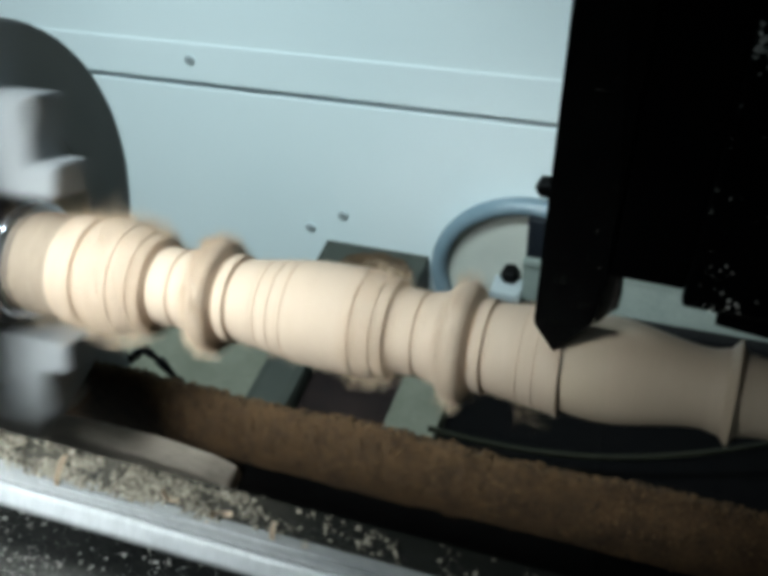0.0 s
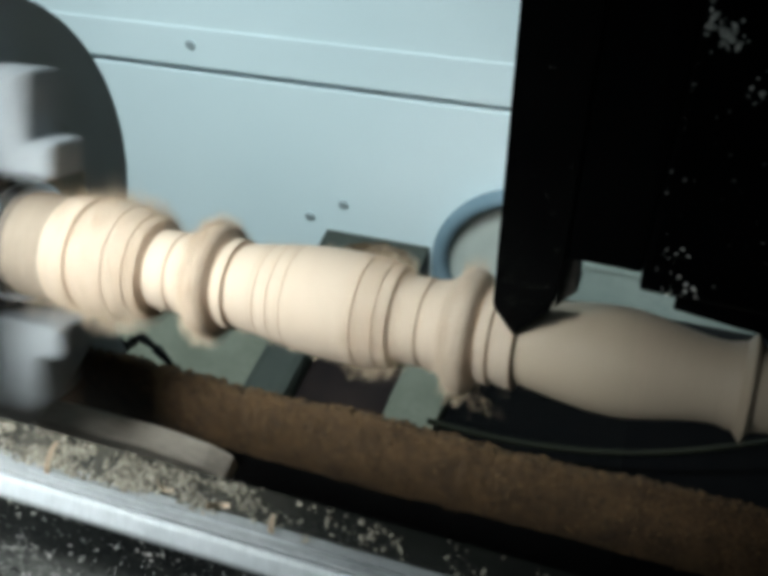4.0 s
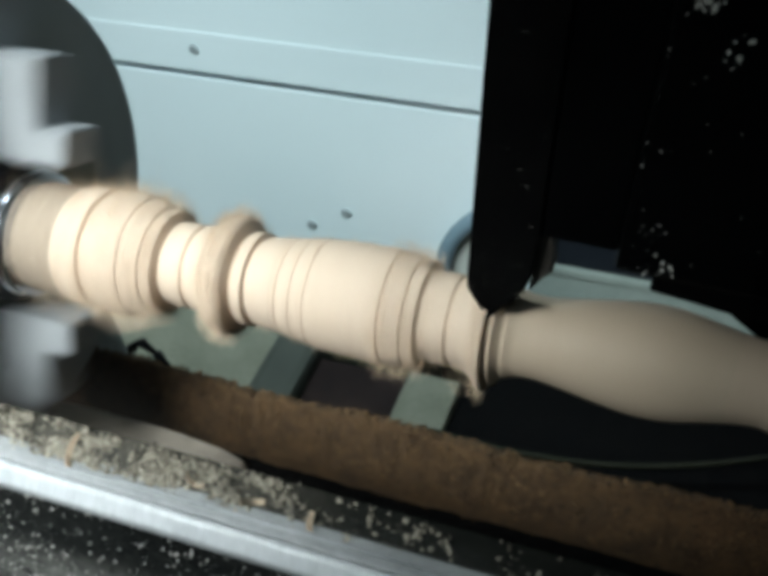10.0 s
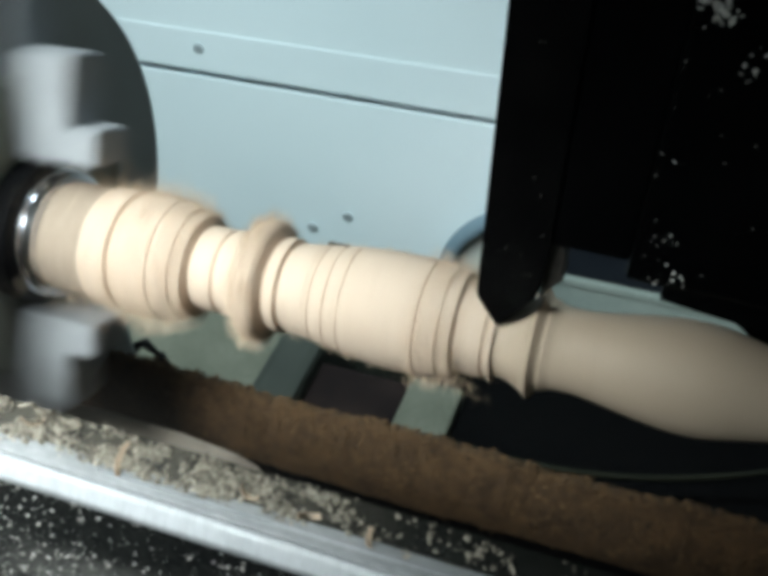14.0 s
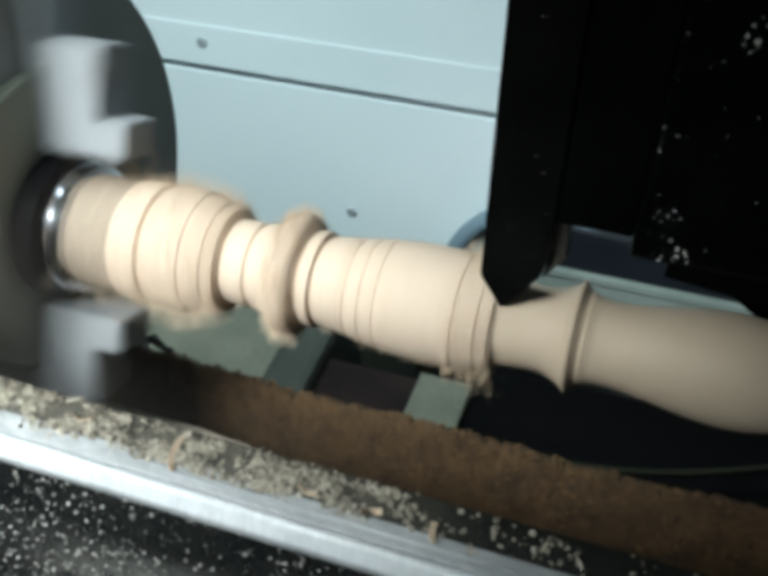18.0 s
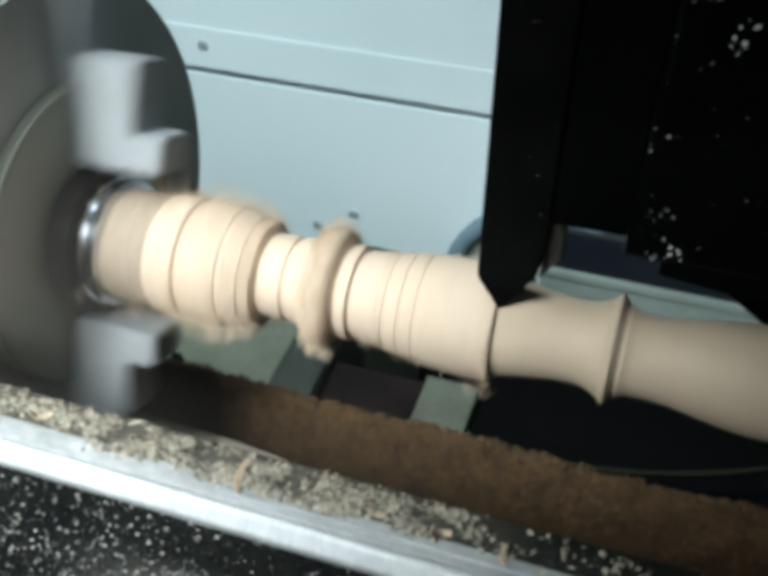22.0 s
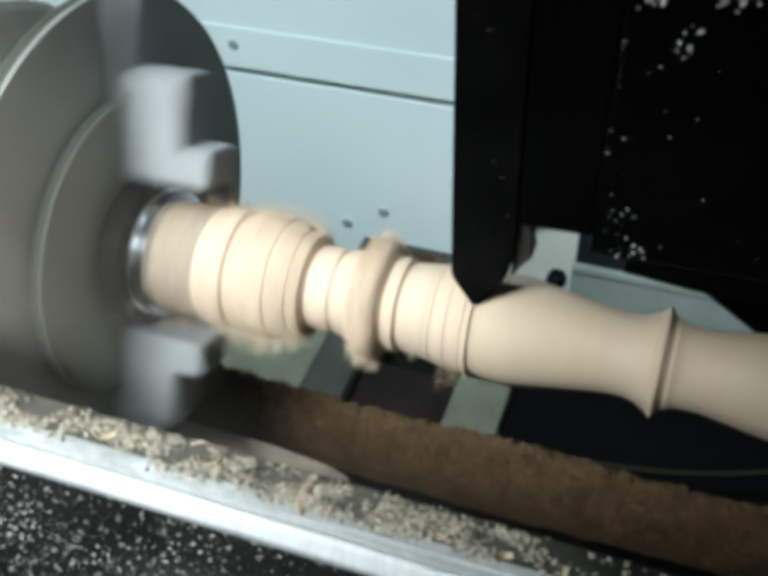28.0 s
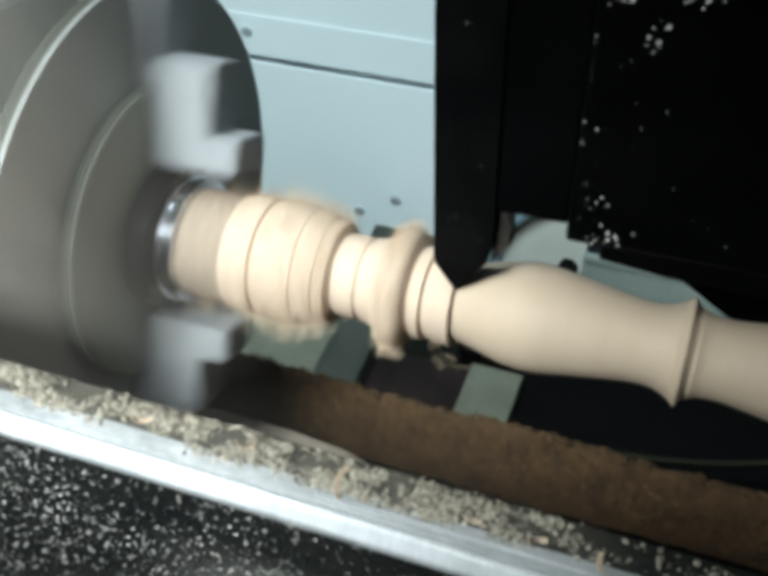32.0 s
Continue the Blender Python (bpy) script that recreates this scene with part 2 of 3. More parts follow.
def turned(name, profile, material, around=96, closed=True):
    """A profile of (x, radius) turned about the x axis; flat shading across steep steps is kept by split rings."""
    verts, faces = [], []
    for x, r in profile:
        for k in range(around):
            a = 2 * math.pi * k / around
            verts.append((x, r * math.cos(a), r * math.sin(a)))
    for i in range(len(profile) - 1):
        for k in range(around):
            a, b = i * around + k, i * around + (k + 1) % around
            faces.append((a, b, b + around, a + around))
    if closed:
        faces.append(tuple(range(around))[::-1])
        n = (len(profile) - 1) * around
        faces.append(tuple(range(n, n + around)))
    return mesh_from(name, verts, faces, material)


def smooth_by_angle(me, degrees=28):
    me.polygons.foreach_set("use_smooth", [True] * len(me.polygons))
    bm = bmesh.new()
    bm.from_mesh(me)
    for e in bm.edges:
        if len(e.link_faces) == 2 and e.calc_face_angle(0) > radians(degrees):
            e.smooth = False
    bm.to_mesh(me)
    bm.free()
    return me


def rod(verts, faces, a, b, r, n=5):
    """Adds a thin rod from a to b to the lists."""
    a, b = Vector(a), Vector(b)
    d = (b - a).normalized()
    u = d.orthogonal().normalized()
    w = d.cross(u)
    base = len(verts)
    for p, q in ((a, r), (b, r * 0.45)):
        for k in range(n):
            t = 2 * math.pi * k / n
            verts.append(tuple(p + u * q * math.cos(t) + w * q * math.sin(t)))
    for k in range(n):
        faces.append((base + k, base + (k + 1) % n, base + n + (k + 1) % n, base + n + k))
    faces.append(tuple(base + k for k in range(n))[::-1])
    faces.append(tuple(base + n + k for k in range(n)))


def crumb(verts, faces, p, size, rng):
    """Adds a small irregular lump (an uneven octahedron)."""
    base = len(verts)
    turn = Euler((rng.uniform(0, 6.3), rng.uniform(0, 6.3), rng.uniform(0, 6.3))).to_matrix()
    for d in ((1, 0, 0), (-1, 0, 0), (0, 1, 0), (0, -1, 0), (0, 0, 1), (0, 0, -1)):
        v = turn @ (Vector(d) * size * rng.uniform(0.45, 1.25))
        verts.append((p[0] + v.x, p[1] + v.y, p[2] + v.z))
    for f in ((0, 2, 4), (2, 1, 4), (1, 3, 4), (3, 0, 4), (2, 0, 5), (1, 2, 5), (3, 1, 5), (0, 3, 5)):
        faces.append(tuple(base + k for k in f))


def flake(verts, faces, p, length, width, curl, rng):
    """Adds a thin curled wood flake with thickness."""
    base, n, thick = len(verts), 6, 0.0004
    turn = Euler((rng.uniform(-0.9, 0.9), rng.uniform(-0.9, 0.9), rng.uniform(0, 6.3))).to_matrix()
    for i in range(n):
        s = i / (n - 1) - 0.5
        a = curl * s
        c = Vector((length * (math.sin(a) / curl if abs(curl) > 0.05 else s), 0, length * ((1 - math.cos(a)) / curl if abs(curl) > 0.05 else 0)))
        wd = width * (1 - 0.8 * s * s) * rng.uniform(0.8, 1.1)
        for dy, dz in ((-wd / 2, 0), (wd / 2, 0), (wd / 2, thick), (-wd / 2, thick)):
            v = turn @ (c + Vector((0, dy, dz)))
            verts.append((p[0] + v.x, p[1] + v.y, p[2] + v.z))
    for i in range(n - 1):
        for k in range(4):
            a, b = base + 4 * i + k, base + 4 * i + (k + 1) % 4
            faces.append((a, b, b + 4, a + 4))
    faces.append(tuple(base + k for k in range(4))[::-1])
    faces.append(tuple(base + 4 * (n - 1) + k for k in range(4)))


HAZE_FILM = (0.045, 0.14)   # share of the pane's pale film, which paints reflected haze
TURN = 60.0        # degrees that the spindle turns in a thirtieth of a second
PHASE = -26.0       # how far the jaws lean back at the start
AXIS = 1.0          # height of the spindle over the floor
rng = random.Random(7)

# ---------------------------------------------------------------- the workshop round the machine
tagged(part("floor", box_bm((-3.2, -3.0, -0.1), (3.2, 2.2, 0.0)), CONCRETE, None), "bare grey concrete workshop floor", "floor", kind="structure")
tagged(part("wall_north", box_bm((-3.2, 2.2, 0), (3.2, 2.35, 3.0)), PLASTER, None), "plain plastered workshop wall", "wall", kind="structure")
tagged(part("wall_south", box_bm((-3.2, -3.15, 0), (3.2, -3.0, 3.0)), PLASTER, None), "plain plastered workshop wall", "wall", kind="structure")
tagged(part("wall_east", box_bm((3.2, -3.15, 0), (3.35, 2.35, 3.0)), PLASTER, None), "plain plastered workshop wall", "wall", kind="structure")
tagged(part("wall_west", box_bm((-3.35, -3.15, 0), (-3.2, 2.35, 3.0)), PLASTER, None), "plain plastered workshop wall", "wall", kind="structure")
tagged(part("ceiling", box_bm((-3.35, -3.15, 3.0), (3.35, 2.35, 3.12)), PLASTER, None), "plain plastered workshop ceiling", "ceiling", kind="structure")

# ---------------------------------------------------------------- back panel of the machine
SLOPE = 0.302


def panel_y(z):
    return 0.70 + (z - 0.40) * SLOPE


def sheet(z0, z1, x0=-1.25, x1=0.95, thick=0.02, proud=0.0):
    return prism_bm([(panel_y(z0) - proud, z0), (panel_y(z1) - proud, z1), (panel_y(z1) + thick, z1), (panel_y(z0) + thick, z0)], x0, x1, 0.0015)


back = tagged(new("wall_panel"), "pale blue painted sheet steel back of the machine", "machine panel", kind="structure")
part("upper_sheet", sheet(0.583, 1.75, proud=0.004), PANEL, back)
part("sheet_lip", sheet(0.5835, 0.640, proud=0.0058), PANEL, back)
part("lower_sheet", sheet(0.30, 0.5715), PANEL, back)
# sheet added for the shade at the foot: leans back, greyer tone
part("recessed_foot", prism_bm([(0.6715, 0.2998), (0.740, 0.08), (0.755, 0.08), (0.690, 0.2998)], -1.25, 0.95, 0.0005), PANEL_FOOT_SHADE, back, "greyer foot sheet with the panel's lower shade in its colour")
part("seam_backing", sheet(0.56, 0.60, thick=0.03, proud=-0.021), RING, back, "dark gap between the two sheets")


def bolt_mesh(r, h):
    me = turned("bolt", [(0, r), (h * 0.7, r), (h, r * 0.75)], BOLT, 14)
    return smooth_by_angle(me)


small_bolt = bolt_mesh(0.0085, 0.004)
FACE_OUT = Matrix.Rotation(radians(-90), 4, "Z") @ Matrix.Rotation(radians(0), 4, "X")
for x, z in ((-0.545, 0.616), (-0.305, 0.402), (-0.362, 0.374), (-1.0, 0.626), (0.62, 0.626)):
    put("bolt", small_bolt, back, m=Matrix.Translation((x, panel_y(z) - (0.0056 if z > 0.58 else 0.0), z)) @ FACE_OUT)

# the bed under the lathe
machine_bed = thing("machine_bed", "dark cast bed with pale cross plates under the lathe", "machine bed")
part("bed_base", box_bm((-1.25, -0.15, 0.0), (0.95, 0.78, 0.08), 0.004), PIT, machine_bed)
# opening between plates: near-flush block, its shade put into the dark colour
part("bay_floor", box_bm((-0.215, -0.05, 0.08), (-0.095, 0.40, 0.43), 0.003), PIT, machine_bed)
part("cross_plate", box_bm((-0.62, -0.05, 0.08), (-0.275, 0.50, 0.445), 0.003), PLATE, machine_bed, "pale grey green steel plate")
part("cross_rib", box_bm((-0.2745, -0.05, 0.08), (-0.2155, 0.50, 0.455), 0.012), DARK, machine_bed)
part("cross_plate", box_bm((-0.0945, -0.05, 0.08), (-0.030, 0.40, 0.445), 0.003), PLATE, machine_bed, "pale grey green steel plate")
# block for the unlit bay, its darkness given as near-black colour
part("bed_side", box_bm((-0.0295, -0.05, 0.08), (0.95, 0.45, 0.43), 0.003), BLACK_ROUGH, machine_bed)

# hooked lever lying on the pale plate
lever = thing("hook_lever", "thin black bent rod on the pale plate", "lever")
v, f = [], []
pts = [(-0.410, 0.262, 0.546), (-0.400, 0.266, 0.5385), (-0.3916, 0.266, 0.530), (-0.380, 0.266, 0.541), (-0.3640, 0.266, 0.558), (-0.3474, 0.266, 0.5414), (-0.3320, 0.266, 0.509), (-0.318, 0.266, 0.446)]
for a, b in zip(pts[:-1], pts[1:]):
    rod(v, f, a, b, 0.0065, 8)
put("rod", mesh_from("rod", v, f, BLACK, True), lever)

# motor housing and flange at the foot of the panel
motor = thing("motor_box", "dark box with sawdust on its top at the machine back", "motor box")
part("box_body", box_bm((-0.335, 0.575, 0.08), (-0.165, 0.690, 0.357), 0.004), DARK, motor)
part("dust_lump", (lambda bm: (bmesh.ops.create_icosphere(bm, subdivisions=3, radius=1), [setattr(q, "co", Vector((-0.235 + q.co.x * 0.060, 0.63 + q.co.y * 0.035, 0.362 + q.co.z * 0.022)) + 0.006 * noise.noise_vector(q.co * 3)) for q in bm.verts], bm)[2])(bmesh.new()), SAWDUST, motor)

flange = thing("round_flange", "cream round flange inside a blue grey tube ring with black bolts", "machine flange")
FC = (-0.005, 0.36)


def on_panel(x, z, out):
    return Vector((x, panel_y(z) - out, z))


v, f = [], []
for i in range(64):
    for k in range(12):
        a, b = 2 * math.pi * i / 64, 2 * math.pi * k / 12
        r = 0.138 + 0.013 * math.cos(b)
        p = on_panel(FC[0] + r * math.cos(a), FC[1] + 0.82 * r * math.sin(a), 0.020 + 0.013 * math.sin(b))
        v.append(tuple(p))
for i in range(64):
    for k in range(12):
        f.append((i * 12 + k, ((i + 1) % 64) * 12 + k, ((i + 1) % 64) * 12 + (k + 1) % 12, i * 12 + (k + 1) % 12))
put("tube_ring", mesh_from("tube_ring", v, f, RING, True), flange, "blue grey painted tube ring")
disc = [on_panel(FC[0] + 0.130 * math.cos(2 * math.pi * i / 48), FC[1] + 0.107 * math.sin(2 * math.pi * i / 48), 0.012) for i in range(48)]
v = [tuple(p) for p in disc] + [tuple(p + Vector((0, 0.014, 0))) for p in disc]
f = [tuple(range(48))] + [tuple(range(95, 47, -1))] + [(i, 48 + i, 48 + (i + 1) % 48, (i + 1) % 48) for i in range(48)]
put("flange_plate", mesh_from("flange_plate", v, f, FLANGE), flange)
black_bolt = smooth_by_angle(turned("flange_bolt", [(0, 0.014), (0.016, 0.014), (0.02, 0.011)], BLACK, 6))
for x, z in ((0.009, 0.505), (-0.034, 0.366)):
    put("flange_bolt", black_bolt, flange, m=Matrix.Translation(on_panel(x, z, 0.012)) @ FACE_OUT)


def foot_prism(z0, z1, out0, out1, x0, x1, bevel):
    """A bar along the panel's foot, between two heights, that stands off the sheet."""
    return prism_bm([(panel_y(z0) - out1, z0), (panel_y(z1) - out1, z1), (panel_y(z1) - out0, z1), (panel_y(z0) - out0, z0)], x0, x1, bevel)


gearbox = thing("gear_case", "navy gear case on a dull grey green plinth behind the spindle", "gear case")
part("case", foot_prism(0.4085, 0.466, 0.002, 0.0365, -0.010, 0.60, 0.004), NAVY, gearbox, "navy painted case")
part("plinth", foot_prism(0.3435, 0.408, 0.002, 0.040, -0.012, 0.60, 0.003), PLINTH, gearbox, "grey green painted plinth")
part("plinth_lip", foot_prism(0.4000, 0.4084, 0.0402, 0.044, -0.012, 0.60, 0.001), PLINTH, gearbox)
guide = thing("guide_rail", "dark steel guide rail with a pale end block", "guide rail")
part("rail_bar", foot_prism(0.272, 0.3430, 0.002, 0.056, -0.055, 0.60, 0.006), RUBBER, guide)
part("end_block", foot_prism(0.3434, 0.358, 0.014, 0.050, -0.058, -0.0125, 0.003), BOLT, guide, "pale grey end block")

# cable that sags across the dark bay
v, f = [], []
for i in range(41):
    q = i / 40
    p = Vector((-0.03 + 0.46 * q, 0.30 + 0.10 * q * q, 0.475 - 0.03 * math.sin(math.pi * q) + 0.05 * q))
    for k in range(8):
        a = math.pi * k / 4
        v.append((p.x, p.y + 0.0035 * math.cos(a), p.z + 0.0035 * math.sin(a)))
        if i:
            f.append((8 * i + k, 8 * i + (k + 1) % 8, 8 * (i - 1) + (k + 1) % 8, 8 * (i - 1) + k))
cable = put("cable", mesh_from("cable", v, f, CABLE, True))
tagged(cable, "thin olive cable sagging over the dark bay", "cable")

# ---------------------------------------------------------------- sawdust heap on its ledge
ledge = tagged(part("chip_ledge", box_bm((-1.2, -0.155, 0.40), (0.95, 0.055, 0.795), 0.004), BLACK_ROUGH, None), "dark ledge under the heaped sawdust", "machine ledge")
nx, ny, x0, x1 = 760, 60, -0.60, 0.75
v, f = [], []
for i in range(nx + 1):
    x = x0 + (x1 - x0) * i / nx
    crest = 0.842 + 0.006 * noise.noise((x * 9, 0.3, 0)) + 0.0026 * noise.noise((x * 42, 2.3, 0)) + 0.0010 * noise.noise((x * 160, 5.3, 0))
    for j in range(ny + 1):
        s = j / ny
        y = 0.062 - 0.107 * s
        d = 0.036 - y
        if d < 0:
            h = crest - 0.062 * (d / 0.026) ** 2
        else:
            h = crest - 0.036 * (min(d, 0.019) / 0.019) ** 0.9 - 0.040 * min(max(d - 0.019, 0) / 0.009, 1) - 0.2 * max(d - 0.028, 0)
        h += 0.0030 * noise.noise((x * 60, y * 60, 1.7)) + 0.0034 * noise.noise((x * 170, y * 170, 4.1)) + 0.0016 * noise.noise((x * 480, y * 480, 9.1))
        v.append((x, y, h))
for i in range(nx):
    for j in range(ny):
        a = i * (ny + 1) + j
        f.append((a, a + 1, a + ny + 2, a + ny + 1))
heap = put("sawdust_heap", mesh_from("sawdust_heap", v, f, SAWDUST, True))
tagged(heap, "long heap of damp brown sawdust on the ledge", "sawdust", kind="stuff")
hv = v
v, f = [], []
for _ in range(22000):
    i, j = rng.randrange(int(nx * 0.15), int(nx * 0.88)), int(ny * 0.50 * rng.random() ** 1.3)
    p = hv[i * (ny + 1) + j]
    crumb(v, f, (p[0] + rng.uniform(-0.001, 0.001), p[1] + rng.uniform(-0.002, 0.002), p[2] + 0.0004), rng.choice((0.0004, 0.0006, 0.0008, 0.0010, 0.0013, 0.0018)), rng)
tagged(put("sawdust_grain", mesh_from("sawdust_grain", v, f, CRUMB)), "coarse brown sawdust grains on the heap", "sawdust", kind="stuff")

board = thing("pale_board", "dusty pale wooden board lying against the heap", "board")
part("board_body", plate_bm([(-0.02, 0.0), (0.060, -0.002), (0.110, -0.008), (0.150, -0.020), (0.165, -0.032), (0.165, -0.066), (-0.02, -0.066)], -0.010, 0.010, 0.003), BOARD, board)
board.matrix_basis = pose(-0.216, -0.017, 0.838, 6, 0, 3)

# ---------------------------------------------------------------- front rail and apron
rail = tagged(new("sill"), "grey front sill with a bright aluminium edge, strewn with chips", "sill", kind="structure")
part("sill_top", prism_bm([(-0.1665, 1.0900), (-0.1780, 1.0878), (-0.1780, 1.045), (-0.1665, 1.045)], -1.2, 0.95, 0.0006), RAIL_GREY, rail)
part("sill_strip", prism_bm([(-0.1781, 1.0877), (-0.1858, 1.0862), (-0.1858, 1.045), (-0.1781, 1.045)], -1.2, 0.95, 0.0006), STRIP, rail, "worn silvery metal strip")
bv, bf = [], []
rod(bv, bf, (0.020, -0.1824, 1.0874), (0.22, -0.1824, 1.0874), 0.0008, 12)
put("sill_bead", mesh_from("sill_bead", bv, bf, ALU, True), rail, "thin bright metal bead")
part("aluminium_edge", prism_bm([(-0.1860, 1.0864), (-0.1885, 1.0858), (-0.1932, 1.0815), (-0.1932, 1.0785), (-0.1860, 1.0785)], -1.2, 0.95, 0.0009), ALU, rail, "bright aluminium edging")
tagged(part("apron", prism_bm([(-0.166, 1.0783), (-0.1922, 1.0783), (-0.208, 0.90), (-0.228, 0.0), (-0.166, 0.0)], -1.2, 0.95, 0.001), APRON, None), "black painted front apron speckled with wood dust", "machine front", kind="structure")


def sill_point(x, s):
    return (x, -0.1672 - 0.0180 * s, 1.0900 - 0.0036 * s)


v, f = [], []
for _ in range(41000):
    x, s = rng.uniform(-0.42, 0.26), min(0.62 * rng.random() ** 0.9 + abs(rng.gauss(0, 0.10)), 1.0)
    if x > 0.06 and rng.random() < min(0.4 * (x - 0.06) / 0.06, 0.4) + min(max(x - 0.105, 0) / 0.02, 0.5):
        continue
    lump = noise.noise((x * 55, s * 2.2, 1.0)) + 0.4 * noise.noise((x * 170, s * 6, 4.0))
    if rng.random() > 0.50 + 1.1 * lump - 0.45 * s:
        continue
    p = sill_point(x, s)
    q = (p[0], p[1], p[2] + rng.uniform(0, 0.0022) * (1 - s))
    k = rng.random()
    if k < 0.94:
        crumb(v, f, q, rng.choice((0.0003, 0.0003, 0.0004, 0.0005, 0.0007, 0.0010, 0.0014)), rng)
    else:
        flake(v, f, q, rng.uniform(0.002, 0.005), rng.uniform(0.0006, 0.0016), rng.uniform(-3, 3), rng)
tagged(put("wood_chips", mesh_from("wood_chips", v, f, CHIP)), "pale wood chips and dust strewn along the sill", "wood chips", kind="stuff")
for x, s, ln in ((0.026, 0.55, 0.015), (-0.055, 0.5, 0.010), (0.075, 0.55, 0.009), (0.097, 0.6, 0.011), (-0.012, 0.45, 0.010), (0.12, 0.7, 0.009)):
    v, f = [], []
    r2 = random.Random(int(x * 1000) + 500)
    flake(v, f, (0, 0, 0), ln, 0.0024, 2.2, r2)
    p = sill_point(x, s)
    shaving = put("wood_shaving", mesh_from("wood_shaving", v, f, FIBRE), m=Matrix.Translation((p[0], p[1], p[2] + 0.002)) @ Matrix.Rotation(1.2, 4, "Z"))
    tagged(shaving, "curled pale wood shaving lying on the sill", "wood shaving", "shavings on the sill")

v, f = [], []
for _ in range(30000):
    x, z = rng.uniform(-0.40, 0.30), 1.077 - 0.165 * rng.random()
    if noise.noise((x * 14, z * 14, 3.0)) + rng.uniform(-0.5, 0.5) < -0.05:
        continue
    y = -0.1922 - (1.0783 - z) * 0.0158 / 0.1783
    crumb(v, f, (x, y, z), rng.choice((0.00014, 0.00018, 0.0002, 0.00026, 0.00034, 0.0005, 0.0008)), rng)
tagged(put("wood_dust", mesh_from("wood_dust", v, f, SPECK)), "pale wood specks sticking to the black apron", "wood dust", kind="stuff")

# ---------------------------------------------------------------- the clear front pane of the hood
# reflected haze is painted into the pane as a pale diffuse film
glass = bpy.data.materials.new("hazed_acrylic")
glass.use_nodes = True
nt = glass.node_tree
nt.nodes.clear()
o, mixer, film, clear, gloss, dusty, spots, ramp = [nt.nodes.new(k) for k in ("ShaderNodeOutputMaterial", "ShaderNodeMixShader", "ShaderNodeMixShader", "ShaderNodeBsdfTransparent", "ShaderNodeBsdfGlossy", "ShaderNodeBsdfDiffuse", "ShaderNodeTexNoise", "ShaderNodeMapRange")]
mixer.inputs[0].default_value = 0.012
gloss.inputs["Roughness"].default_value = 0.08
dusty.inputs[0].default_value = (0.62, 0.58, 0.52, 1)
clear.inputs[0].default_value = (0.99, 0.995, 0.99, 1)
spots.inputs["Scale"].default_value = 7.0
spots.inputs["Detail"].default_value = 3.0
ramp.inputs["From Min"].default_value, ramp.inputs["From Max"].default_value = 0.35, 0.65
ramp.inputs["To Min"].default_value, ramp.inputs["To Max"].default_value = HAZE_FILM
# where the haze is painted: over the chuck, and low on the left
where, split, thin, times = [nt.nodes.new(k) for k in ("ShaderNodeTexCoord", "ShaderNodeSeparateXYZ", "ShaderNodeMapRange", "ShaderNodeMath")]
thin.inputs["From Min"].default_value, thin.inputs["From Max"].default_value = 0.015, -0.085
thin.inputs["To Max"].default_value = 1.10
low_haze, side_haze, haze_top, product, chuck_haze, joined = [nt.nodes.new(k) for k in ("ShaderNodeMapRange",) * 3 + ("ShaderNodeMath",) * 3]
haze_top.inputs["From Min"].default_value, haze_top.inputs["From Max"].default_value, haze_top.inputs["To Min"].default_value = 1.135, 1.165, 0.15
side_haze.inputs["From Min"].default_value, side_haze.inputs["From Max"].default_value = 0.13, 0.07
low_haze.inputs["From Min"].default_value, low_haze.inputs["From Max"].default_value = 1.165, 1.095
low_haze.inputs["To Max"].default_value = 0.15
times.operation, product.operation, chuck_haze.operation, joined.operation = "MULTIPLY", "MULTIPLY", "MULTIPLY", "MAXIMUM"
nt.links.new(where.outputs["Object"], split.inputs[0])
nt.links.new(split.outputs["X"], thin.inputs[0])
nt.links.new(split.outputs["Z"], low_haze.inputs[0])
nt.links.new(split.outputs["Z"], haze_top.inputs[0])
nt.links.new(thin.outputs[0], chuck_haze.inputs[0])
nt.links.new(haze_top.outputs[0], chuck_haze.inputs[1])
nt.links.new(chuck_haze.outputs[0], joined.inputs[0])
nt.links.new(split.outputs["X"], side_haze.inputs[0])
nt.links.new(low_haze.outputs[0], product.inputs[0])
nt.links.new(side_haze.outputs[0], product.inputs[1])
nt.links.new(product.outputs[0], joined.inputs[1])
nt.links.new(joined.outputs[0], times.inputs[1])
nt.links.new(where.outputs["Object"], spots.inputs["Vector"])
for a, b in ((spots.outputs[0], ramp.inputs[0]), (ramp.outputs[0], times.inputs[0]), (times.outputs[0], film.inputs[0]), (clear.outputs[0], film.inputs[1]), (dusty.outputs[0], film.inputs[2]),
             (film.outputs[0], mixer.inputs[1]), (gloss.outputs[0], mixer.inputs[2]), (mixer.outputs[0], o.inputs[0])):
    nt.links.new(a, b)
window = tagged(new("window_1"), "clear acrylic pane of the sliding front door, reflected haze painted on it", "window", kind="structure")
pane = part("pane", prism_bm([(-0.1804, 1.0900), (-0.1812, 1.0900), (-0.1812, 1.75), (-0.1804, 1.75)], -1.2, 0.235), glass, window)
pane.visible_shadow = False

# ---------------------------------------------------------------- headstock and chuck
head = thing("headstock", "dark grey cast headstock that carries the chuck", "headstock")
hp = [(0.13 * math.cos(a), 0.13 * math.sin(a)) for a in [radians(-0 + 10 * k) for k in range(19)]]
